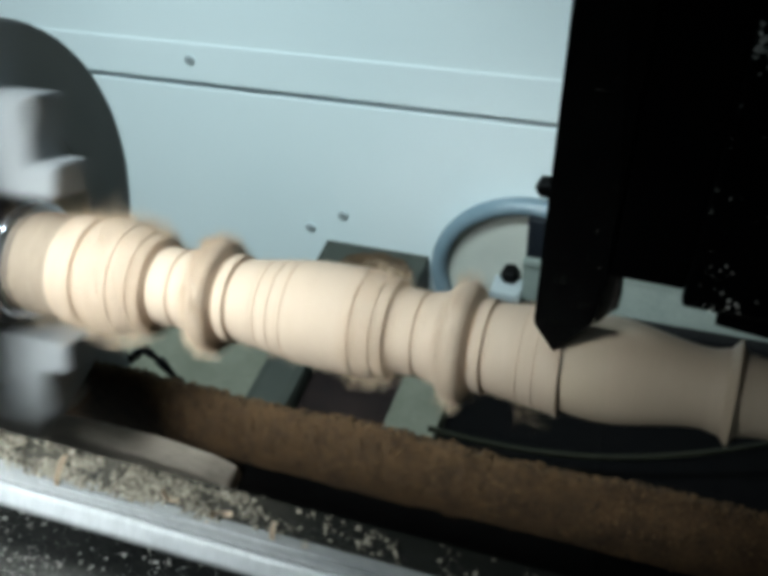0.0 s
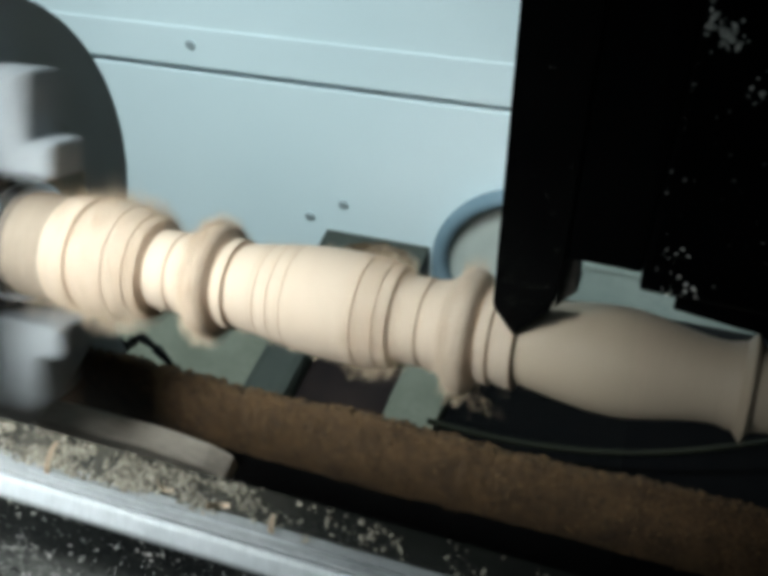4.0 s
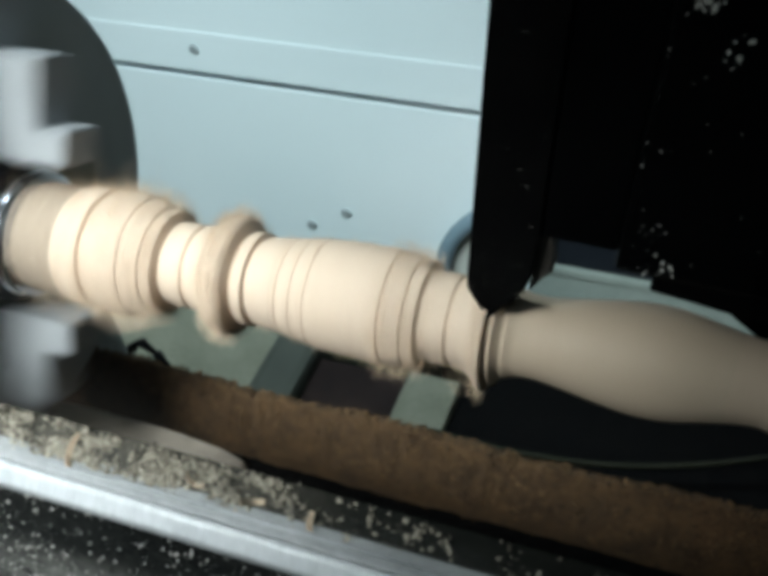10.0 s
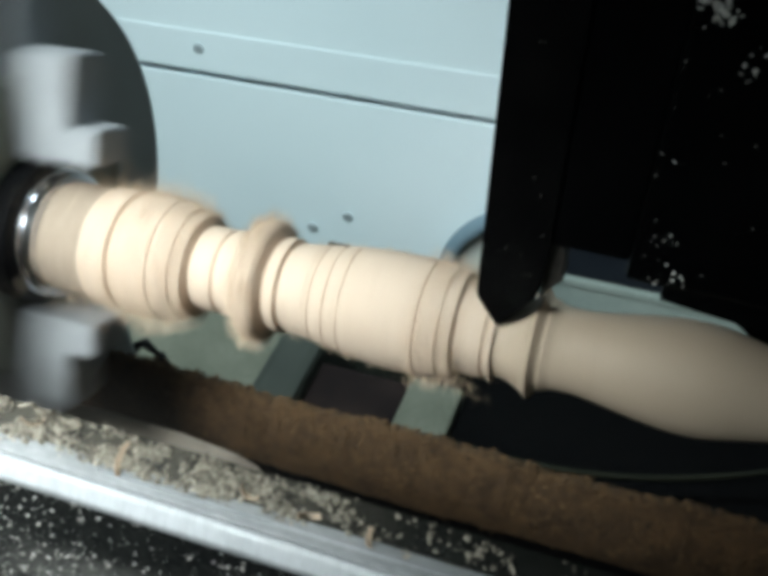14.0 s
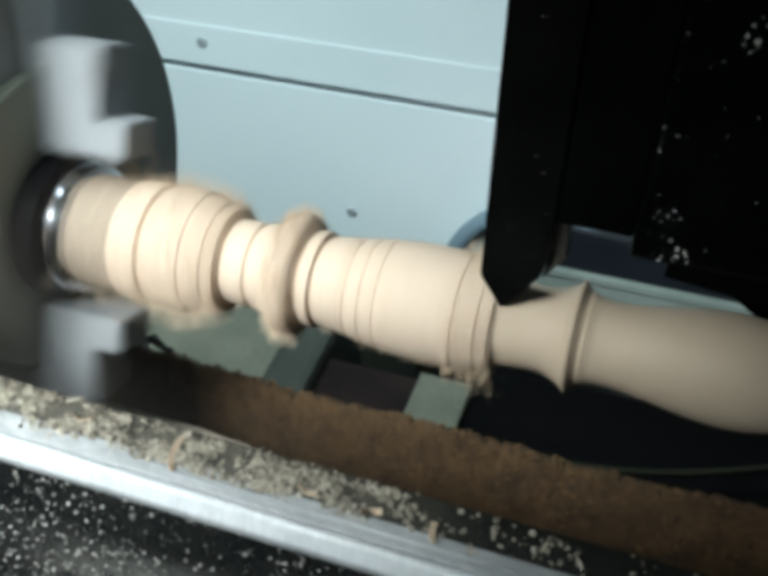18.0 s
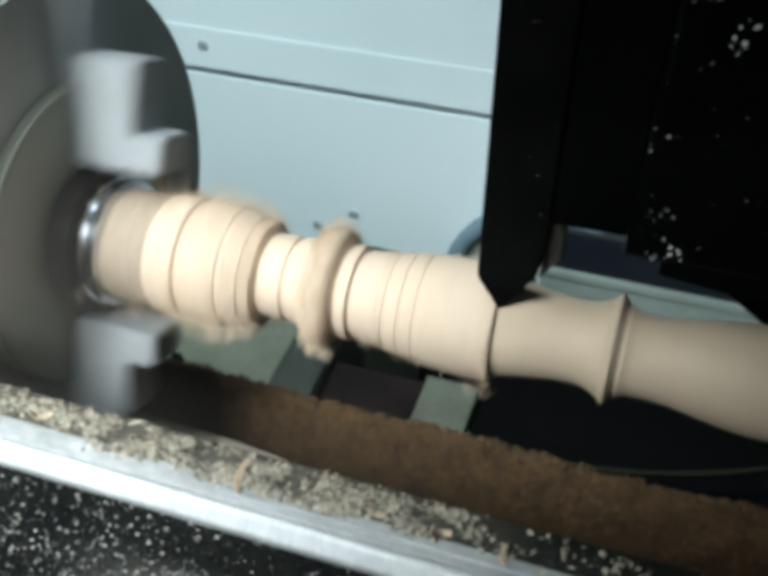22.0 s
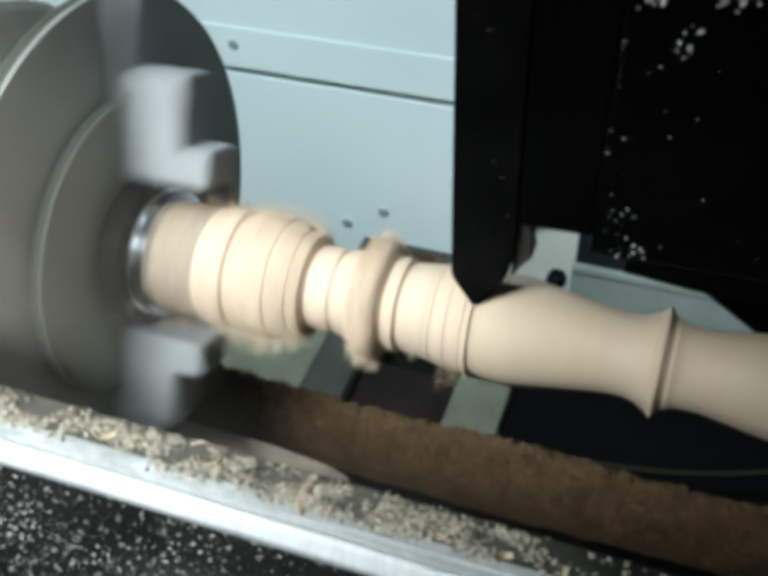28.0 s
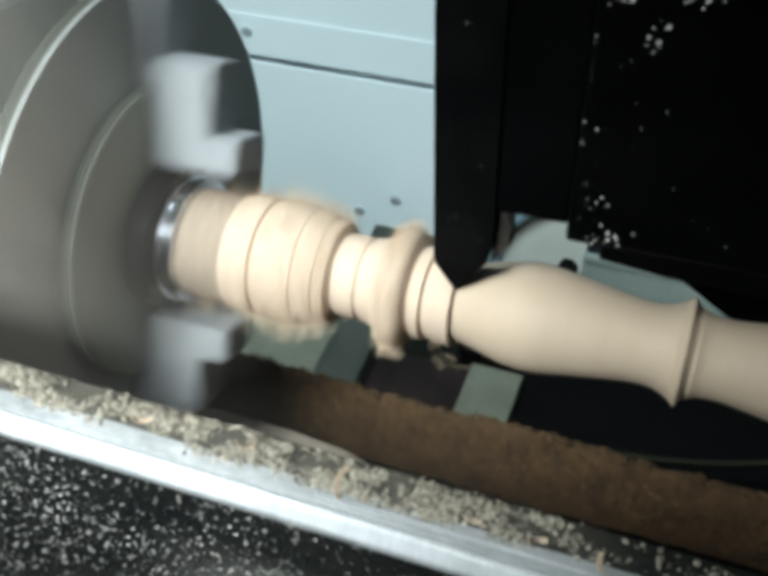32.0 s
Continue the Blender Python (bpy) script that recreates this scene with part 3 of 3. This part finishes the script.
part("casting", prism_bm([(y, AXIS + z) for y, z in hp] + [(-0.13, 0.40), (0.13, 0.40)], -0.62, -0.245, 0.006), CHUCK, head)
put("spindle_nose", smooth_by_angle(turned("spindle_nose", [(-0.25, 0.075), (-0.2155, 0.075)], CHUCK, 48)), head, m=pose(0, 0, AXIS))

CHUCK_X = 0.0042
chuck = thing("lathe_chuck", "dark grey spinning chuck with bright stepped jaws", "lathe chuck", m=pose(CHUCK_X, 0, AXIS))
put("chuck_body", smooth_by_angle(turned("chuck_body", [(-0.2150, 0.100), (-0.2120, 0.1080), (-0.1885, 0.1100), (-0.1880, 0.1425), (-0.1870, 0.1438), (-0.1800, 0.1438), (-0.1800, 0.030)], DARK, 128)), chuck)
put("front_ring", smooth_by_angle(turned("front_ring", [(-0.1799, 0.0885), (-0.1799, 0.1444), (-0.1773, 0.1444), (-0.1770, 0.1440), (-0.1770, 0.0885)], CHUCK, 128, False)), chuck, "dark iron front ring")
put("face_hub", smooth_by_angle(turned("face_hub", [(-0.1799, 0.0300), (-0.1799, 0.0880), (-0.1762, 0.0880), (-0.1752, 0.0868), (-0.1712, 0.0868), (-0.1702, 0.0850), (-0.1702, 0.0300)], CHUCK_FACE, 128)), chuck, "olive grey steel hub")
# two raised rings added to the hub in place of the jaws' glints
for x in (-0.1745, -0.1712):
    put("hub_band", smooth_by_angle(turned("hub_band", [(x - 0.0011, 0.0867), (x - 0.0007, 0.0876), (x + 0.0007, 0.0876), (x + 0.0011, 0.0867)], CHUCK_FACE, 128, False)), chuck, "thin hub ring added in place of glints")
put("black_collar", smooth_by_angle(turned("black_collar", [(-0.1701, 0.0405), (-0.1695, 0.0420), (-0.1570, 0.0420), (-0.1555, 0.0400), (-0.1545, 0.036)], RUBBER, 96)), chuck, "black iron collar")
put("steel_ring", smooth_by_angle(turned("steel_ring", [(-0.1545, 0.0360), (-0.1538, 0.0372), (-0.1520, 0.0372), (-0.1510, 0.0350), (-0.1495, 0.0350), (-0.1485, 0.0362), (-0.1445, 0.0362), (-0.1435, 0.0335)], CHROME, 96)), chuck, "polished steel ring")
jaw_outline = [(-0.1700, 0.046), (-0.1175, 0.046), (-0.1175, 0.066), (-0.1345, 0.066), (-0.1345, 0.104), (-0.1690, 0.104), (-0.1690, 0.142), (-0.1758, 0.142), (-0.1758, 0.089), (-0.1700, 0.089)]
jaw_bm = bmesh.new()
face = jaw_bm.faces.new([jaw_bm.verts.new((x, -0.016, z)) for x, z in jaw_outline])
made = bmesh.ops.extrude_face_region(jaw_bm, geom=[face])
for q in made["geom"]:
    if isinstance(q, bmesh.types.BMVert):
        q.co.y = 0.016
bmesh.ops.bevel(jaw_bm, geom=list(jaw_bm.edges), offset=0.0012, segments=2, affect="EDGES")
first = part("jaw", jaw_bm, JAW, chuck, "bright stepped steel jaw")
put("jaw", first.data, chuck, "bright stepped steel jaw", Matrix.Rotation(math.pi, 4, "X"))

# ---------------------------------------------------------------- the baluster being turned
ROUGH = [(-0.1394, 0.0316), (-0.1130, 0.0322), (-0.1115, 0.0334), (-0.0955, 0.0342), (-0.0943, 0.0318), (-0.0920, 0.0318), (-0.0905, 0.0345), (-0.080, 0.0348), (-0.0705, 0.0340), (-0.0697, 0.0327), (-0.0690, 0.0327),
         (-0.0680, 0.0332), (-0.0592, 0.0309), (-0.0582, 0.0294), (-0.0574, 0.0299), (-0.0527, 0.0282), (-0.0508, 0.0228), (-0.0485, 0.0232), (-0.0378, 0.0234), (-0.0366, 0.0219),
         (-0.0356, 0.0219), (-0.0344, 0.0237), (-0.0300, 0.0242), (-0.0262, 0.0256), (-0.0232, 0.0284), (-0.0208, 0.0312), (-0.0184, 0.0326), (-0.0150, 0.0330), (-0.0118, 0.0325), (-0.0097, 0.0308), (-0.0082, 0.0276), (-0.0074, 0.0252), (-0.0066, 0.0244),
         (-0.0058, 0.0244), (-0.0050, 0.0256), (0.0000, 0.0258), (0.0010, 0.0228), (0.0020, 0.0228), (0.0032, 0.0240), (0.0195, 0.0262), (0.0200, 0.0255), (0.0206, 0.0264), (0.0280, 0.0276), (0.0285, 0.0269), (0.0291, 0.0278),
         (0.0365, 0.0288), (0.0370, 0.0281), (0.0376, 0.0290), (0.0450, 0.0298), (0.0540, 0.0303), (0.0630, 0.0306), (0.072, 0.0305), (0.0772, 0.0304), (0.0780, 0.0290), (0.0788, 0.0301), (0.0886, 0.0291), (0.0894, 0.0277), (0.0902, 0.0283), (0.0952, 0.0275), (0.0970, 0.0228),
         (0.0985, 0.0236), (0.1100, 0.0238), (0.1112, 0.0222), (0.1122, 0.0222), (0.1134, 0.0239), (0.1180, 0.0243), (0.1218, 0.0256), (0.1248, 0.0284), (0.1272, 0.0312), (0.1296, 0.0326), (0.1330, 0.0330), (0.1362, 0.0325), (0.1383, 0.0308), (0.1398, 0.0276), (0.1406, 0.0252), (0.1414, 0.0240),
         (0.1424, 0.0254), (0.1478, 0.0258), (0.1488, 0.0232), (0.1498, 0.0232), (0.1510, 0.0244), (0.1675, 0.0262), (0.1680, 0.0255), (0.1686, 0.0264), (0.1760, 0.0276), (0.1765, 0.0269), (0.1771, 0.0278), (0.195, 0.0300)]
FINE = [(0.0125, 0.0214), (0.022, 0.0218), (0.029, 0.0236), (0.038, 0.0262), (0.048, 0.0284), (0.057, 0.0291), (0.066, 0.0283), (0.078, 0.0262), (0.092, 0.0240), (0.104, 0.0222), (0.113, 0.0212),
        (0.121, 0.0212), (0.126, 0.0226), (0.1300, 0.0250), (0.1335, 0.0284), (0.1345, 0.0284), (0.1375, 0.0240), (0.1400, 0.0222), (0.144, 0.0212), (0.152, 0.0206), (0.160, 0.0212), (0.170, 0.0228), (0.184, 0.0252),
        (0.197, 0.0270), (0.209, 0.0277), (0.220, 0.0270), (0.233, 0.0243), (0.246, 0.0215), (0.256, 0.0202), (0.263, 0.0204), (0.2675, 0.0222), (0.2710, 0.0266), (0.2720, 0.0266), (0.2745, 0.0215), (0.280, 0.0198), (0.292, 0.0192),
        (0.305, 0.0205), (0.33, 0.0255), (0.36, 0.0270), (0.40, 0.0220), (0.46, 0.0215)]
fx, fr = np.array(FINE).T
rx, rr = np.array(ROUGH).T


def fine_r(x):
    return float(np.interp(x, fx, fr))


def rough_r(x):
    return max(float(np.interp(x, rx, rr)), fine_r(x) + 0.0009)


CUT_END, CUT_START, STEP = 0.0165, 0.1890, 0.003
baluster = thing("turned_baluster", "pale wooden baluster, half rough, half smooth, spinning in the lathe", "baluster", m=pose(0, 0, AXIS))
profile = [(-0.1440, 0.030)] + [p for p in ROUGH if p[0] < CUT_END - 0.0002] + [(CUT_END - 0.0002, rough_r(CUT_END - 0.0002)), (CUT_END, fine_r(CUT_END))]
xs = sorted(set([round(float(t), 5) for t in np.linspace(CUT_END + 0.002, 0.459, 170)] + [p[0] for p in FINE if p[0] > CUT_END + 0.001]))
# the finished curve is eased by a short running mean, the ridges stay sharp
for x in xs:
    near = any(abs(x - c) < 0.006 for c in (0.134, 0.2715))
    profile.append((x, fine_r(x) if near else float(np.mean([fine_r(x + d) for d in (-0.005, -0.0025, 0, 0.0025, 0.005)]))))
core_me = smooth_by_angle(turned("spindle_core", profile, WOOD, 128), 22)
core_me.materials.append(WOOD_RAW)
for p in core_me.polygons:
    if p.center.x < CUT_END:
        p.material_index = 1
core_me.materials.append(STOCK)
for p in core_me.polygons:
    if p.center.x < -0.1125:
        p.material_index = 2
core = put("spindle_core", core_me, baluster)
# loose fibres that stand off the rough rings and spin with them
v, f = [], []
for lo, hi, n, reach in ((-0.091, -0.052, 1500, 0.0115), (-0.024, -0.009, 1300, 0.0080), (-0.112, -0.093, 400, 0.0075), (-0.056, -0.051, 220, 0.006), (-0.150, -0.080, 260, 0.0200), (0.001, 0.013, 60, 0.004), (-0.05, -0.025, 50, 0.003)):
    for _ in range(n):
        x, a = rng.uniform(lo, hi), rng.uniform(0, 6.283)
        r = rough_r(x) if x > 0 else float(np.interp(x, rx, rr))
        ln = reach * rng.random() ** 1.6
        b = a + rng.uniform(-0.25, 0.25)
        rod(v, f, (x, (r - 0.001) * math.cos(a), (r - 0.001) * math.sin(a)), (x + rng.uniform(-0.003, 0.003), (r + ln) * math.cos(b), (r + ln) * math.sin(b)), 0.0002, 3)
fuzz = put("wood_fuzz", mesh_from("wood_fuzz", v, f, FIBRE), core, "torn wood fibres")
fuzz["kind"] = "stuff"

# rough skin ahead of the cutter, in rings that break away as the cutter reaches them
rings = []
x = CUT_END
while x < CUT_START - 1e-6:
    e = min(x + STEP, CUT_START)
    cuts = sorted({x, e, *[q for q in list(rx) + [x + STEP / 2] if x + 1e-5 < q < e - 1e-5]})
    for side in (0, 1):
        v, f, n = [], [], 40
        for q in cuts:
            for rad in (rough_r(min(max(q, x + 1e-5), e - 1e-5)), fine_r(q) + 0.00015):
                for k in range(n + 1):
                    a = math.pi * (k / n + side) - math.pi / 2 + 0.9
                    v.append((q, rad * math.cos(a), rad * math.sin(a)))
        w, m = n + 1, len(cuts)
        for i in range(m - 1):
            o, o2 = 2 * i * w, 2 * (i + 1) * w
            for k in range(n):
                f.append((o + k, o + k + 1, o2 + k + 1, o2 + k))
                f.append((o + w + k, o2 + w + k, o2 + w + k + 1, o + w + k + 1))
            f.append((o, o2, o2 + w, o + w))
            f.append((o + n, o + w + n, o2 + w + n, o2 + n))
        for o in (0, 2 * (m - 1) * w):
            for k in range(n):
                f.append((o + k, o + w + k, o + w + k + 1, o + k + 1))
        me = smooth_by_angle(mesh_from("rough_skin", v, f, WOOD_RAW), 24)
        skin = put("rough_skin", me, baluster)
        v, f = [], []
        reach = 0.009 if 0.073 < x < 0.098 or 0.122 < x < 0.140 else 0.003
        for _ in range(44 if reach > 0.004 else 10):
            a = math.pi * (rng.random() * 0.96 + 0.02 + side) - math.pi / 2 + 0.9
            q, b, ln = rng.uniform(x, e), a + rng.uniform(-0.2, 0.2), reach * rng.random() ** 1.4
            r = rough_r(q)
            rod(v, f, (q, (r - 0.0006) * math.cos(a), (r - 0.0006) * math.sin(a)), (q + rng.uniform(-0.002, 0.002), (r + ln) * math.cos(b), (r + ln) * math.sin(b)), 0.00022, 3)
        tagged(put("wood_fuzz", mesh_from("wood_fuzz", v, f, FIBRE), skin), kind="stuff")
        rings.append((0.5 * (x + e), side, skin))
    x = e

# ---------------------------------------------------------------- the cutter and its carriage
tool = thing("tool_carriage", "black steel carriage with a pointed cutter, dotted with wood chips", "tool carriage")
blade = [(0.0, 0.0), (0.0090, 0.0130), (0.0158, 0.0238), (0.0172, 0.0300), (0.0185, 0.052), (0.0185, 0.62), (-0.0115, 0.62), (-0.0115, 0.0200), (-0.0105, 0.0166), (-0.0055, 0.0085)]
part("cutter", plate_bm(blade, -0.004, 0.016, 0.0008), BLACK_ROUGH, tool, "black pointed turning cutter")
part("cutter_flank", plate_bm([(0.0166, 0.019), (0.0222, 0.0290), (0.0262, 0.0345), (0.0248, 0.0400), (0.0256, 0.0455), (0.0232, 0.0560), (0.0187, 0.0565)], 0.001, 0.013, 0.0006), FLANK, tool, "worn brownish flank of the cutter")
part("cutter_holder", box_bm((0.0186, -0.002, 0.0570), (0.0520, 0.080, 0.62), 0.0015), BLACK, tool)
part("clamp_block", box_bm((0.0525, 0.004, 0.0420), (0.0680, 0.070, 0.0640), 0.001), BLACK, tool)
part("carriage_block", box_bm((0.0518, -0.003, 0.0470), (0.30, 0.12, 0.62), 0.003), BLACK, tool)
part("carriage_foot", plate_bm([(0.0685, 0.046), (0.0685, 0.0370), (0.100, 0.0330), (0.30, 0.030), (0.30, 0.046)], 0.0, 0.118, 0.001), BLACK, tool)
part("rear_gusset", plate_bm([(0.100, -0.012), (0.25, -0.125), (0.25, 0.0295), (0.100, 0.0325)], 0.052, 0.110, 0.001), BLACK, tool)
v, f = [], []
for cx, cz, n, sp in ((0.0570, 0.182, 34, 0.0032), (0.062, 0.176, 24, 0.0030), (0.076, 0.158, 12, 0.0018), (0.062, 0.066, 10, 0.004), (0.0705, 0.054, 22, 0.0042), (0.090, 0.178, 12, 0.003), (0.064, 0.15, 9, 0.010), (0.066, 0.11, 6, 0.010), (0.115, 0.10, 30, 0.022), (0.135, 0.14, 24, 0.025)):
    for _ in range(n):
        p = (cx + rng.gauss(0, sp), -0.0034, cz + rng.gauss(0, sp * (1.6 if n < 20 else 1)))
        if p[0] < 0.0525 or p[2] < 0.048:
            continue
        crumb(v, f, p, rng.choice((0.0004, 0.0007, 0.0011, 0.0018)) * (0.3 if sp > 0.008 else 1.0 if cz > 0.15 else 0.6), rng)
for _ in range(90):
    crumb(v, f, (rng.uniform(-0.0095, 0.0145), -0.0042, 0.013 + 0.042 * rng.random()), rng.choice((0.0001, 0.00014, 0.0002)), rng)
for _ in range(26):
    crumb(v, f, (rng.uniform(-0.010, 0.016), -0.0043, 0.020 + 0.16 * rng.random() ** 1.5), rng.choice((0.0002, 0.0002, 0.0003, 0.0004)), rng)
for _ in range(16):
    crumb(v, f, (0.0535 + 0.006 * rng.random() ** 2, -0.0034, 0.062 + 0.16 * rng.random()), rng.choice((0.0002, 0.0003, 0.0004, 0.0007)), rng)
for _ in range(60):
    crumb(v, f, (rng.uniform(0.056, 0.17), -0.0033, 0.050 + 0.19 * rng.random()), rng.choice((0.00015, 0.0002, 0.0003, 0.0005)), rng)
dust = put("carriage_dust", mesh_from("carriage_dust", v, f, SPECK), tool, "pale wood chips stuck to the black steel")
dust["kind"] = "stuff"
# the carriage leans a little, its underside stays level
for ob in tool.children:
    for q in ob.data.vertices:
        q.co.x += 0.050 * q.co.z

# wisp of shavings that flies off below the cut
v, f = [], []
for _ in range(60):
    d = rng.random() ** 1.6
    p = Vector((rng.gauss(-0.008 + 0.004 * d, 0.003 + 0.004 * d), rng.gauss(-0.027 + 0.004 * d, 0.003), -0.010 - 0.016 * d))
    q = p + Vector((rng.gauss(0, 0.003), rng.gauss(0, 0.003), -rng.uniform(0.002, 0.008)))
    rod(v, f, p, q, rng.uniform(0.00004, 0.00007), 3)
wisp = put("flying_shavings", mesh_from("flying_shavings", v, f, FIBRE))
tagged(wisp, "wisp of pale wood shavings flying off below the cutter", "wood shavings", kind="stuff")

# ---------------------------------------------------------------- lamps
# body of the unseen key lamp
lamp = thing("hood_lamp", "slim white key lamp in front of the machine, unseen", "work lamp")
part("lamp_case", box_bm((-0.22, -0.12, 0.012), (0.22, 0.12, 0.05), 0.006), PANEL, lamp)
part("lamp_stem", box_bm((-0.015, -0.015, 0.05), (0.015, 0.015, 1.775), 0.003), PANEL, lamp)
lamp.matrix_basis = look(*KEY_LAMP)
# body of the strip lamp added for the panel
lamp3 = thing("back_lamp", "slim white strip lamp, unseen, added to brighten the back panel", "work lamp")
part("lamp_case", box_bm((-0.32, -0.06, 0.012), (0.32, 0.06, 0.045), 0.006), PANEL, lamp3)
part("lamp_stem", box_bm((-0.012, -0.012, 0.045), (0.012, 0.012, 1.13), 0.003), PANEL, lamp3)
lamp3.matrix_basis = look(*PANEL_FILL)
# body of the unseen ceiling lamp added as fill
lamp2 = thing("ceiling_lamp", "long white ceiling lamp, unseen, added as fill", "ceiling lamp")
part("lamp_case", box_bm((-0.68, -0.28, 0.012), (0.68, 0.28, 0.06), 0.006), PANEL, lamp2)
lamp2.matrix_basis = look(*CEILING_FILL)

# ---------------------------------------------------------------- what moves
CUTTER = [(0.0, 0.1870), (0.5, 0.1838), (1.0, 0.1808), (1.5, 0.1778), (2.0, 0.1738), (2.5, 0.1702), (4.5, 0.1588), (5.5, 0.1543), (6.5, 0.1500), (7.5, 0.1442), (8.5, 0.1380), (9.5, 0.1322),
          (10.5, 0.1270), (11.5, 0.1232), (12.5, 0.1195), (13.5, 0.1148), (14.5, 0.1103), (16.5, 0.1000), (17.5, 0.0948), (18.5, 0.0900), (19.5, 0.0840), (20.5, 0.0785), (21.5, 0.0730), (22.5, 0.0672),
          (23.5, 0.0610), (24.5, 0.0565), (25.5, 0.0515), (27.5, 0.0398), (28.5, 0.0335), (29.5, 0.0285), (30.5, 0.0228), (31.5, 0.0170), (32.0, 0.0142)]
ct, cx = np.array(CUTTER).T


cx = cx + np.interp(ct, [0, 6, 13, 19, 23, 28, 32], [-0.002, -0.001, 0.003, 0.007, 0.0075, 0.004, 0.003])


def cutter_x(t):
    return float(np.interp(t, ct, cx))


def motions():
    # the cutter follows the finished profile
    rows = []
    for k in range(65):
        t = 0.5 * k
        x = cutter_x(t)
        r = (min(fine_r(x), 0.0235) if 0.124 < x < 0.143 else fine_r(x)) + 0.0004
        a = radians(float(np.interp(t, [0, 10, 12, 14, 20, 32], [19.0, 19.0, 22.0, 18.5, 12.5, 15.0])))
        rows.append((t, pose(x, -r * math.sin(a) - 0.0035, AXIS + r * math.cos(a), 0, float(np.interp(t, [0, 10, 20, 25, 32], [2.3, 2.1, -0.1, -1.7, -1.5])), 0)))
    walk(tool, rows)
    # spindle and chuck turn together
    n = round(32 * FPS)
    spin = [(k / FPS, PHASE + k * TURN) for k in range(n + 1)]
    walk(chuck, [(t, pose(CHUCK_X, 0, AXIS, a % 360)) for t, a in spin])
    walk(core, [(t, pose(0, 0, 0, a % 360)) for t, a in spin])
    # rings of rough skin spin with the wood, then leave in two halves and drop behind the heap
    r3 = random.Random(3)
    for x, side, ob in rings:
        t = float(np.interp(-x, -cx, ct))
        out = 0.045 if side == 0 else -0.050
        y1 = r3.uniform(0.085, 0.135)
        dx, turn = r3.uniform(-0.02, 0.05), r3.uniform(20, 50)
        down = -AXIS + 0.475
        k = max(2, round(t * FPS))
        k = k - k % 30 + min(max(k % 30, 2), 19)
        a = (PHASE + k * TURN) % 360
        rows = [(q / FPS, pose(0, 0, 0, (PHASE + q * TURN) % 360)) for q in range(k + 1)]
        t = k / FPS
        c, w = math.cos(radians(a)), math.sin(radians(a))
        rows += [(t + 1 / FPS, pose(dx * 0.3, out * abs(c) + 0.03 * w, -0.03, a + turn * 0.6)), (t + 2 / FPS, pose(dx * 0.7, 0.02 + 0.6 * y1, -0.20, a + turn)), (t + 4 / FPS, pose(dx, y1, down, a + turn))]
        if t + 5 / FPS < 32.0:
            rows.append((32.0, pose(dx, y1, down, a + turn)))
        walk(ob, rows)
    # the wisp of shavings keeps below the cutter and flutters
    rows = []
    for k in range(481):
        t = k / 15
        rows.append((t, pose(cutter_x(t) - 0.004 + r3.uniform(-0.003, 0.003), r3.uniform(-0.004, 0.004), AXIS + r3.uniform(-0.003, 0.003), r3.uniform(-9, 9), r3.uniform(-6, 6), r3.uniform(-8, 8))))
    walk(wisp, rows)


motions()
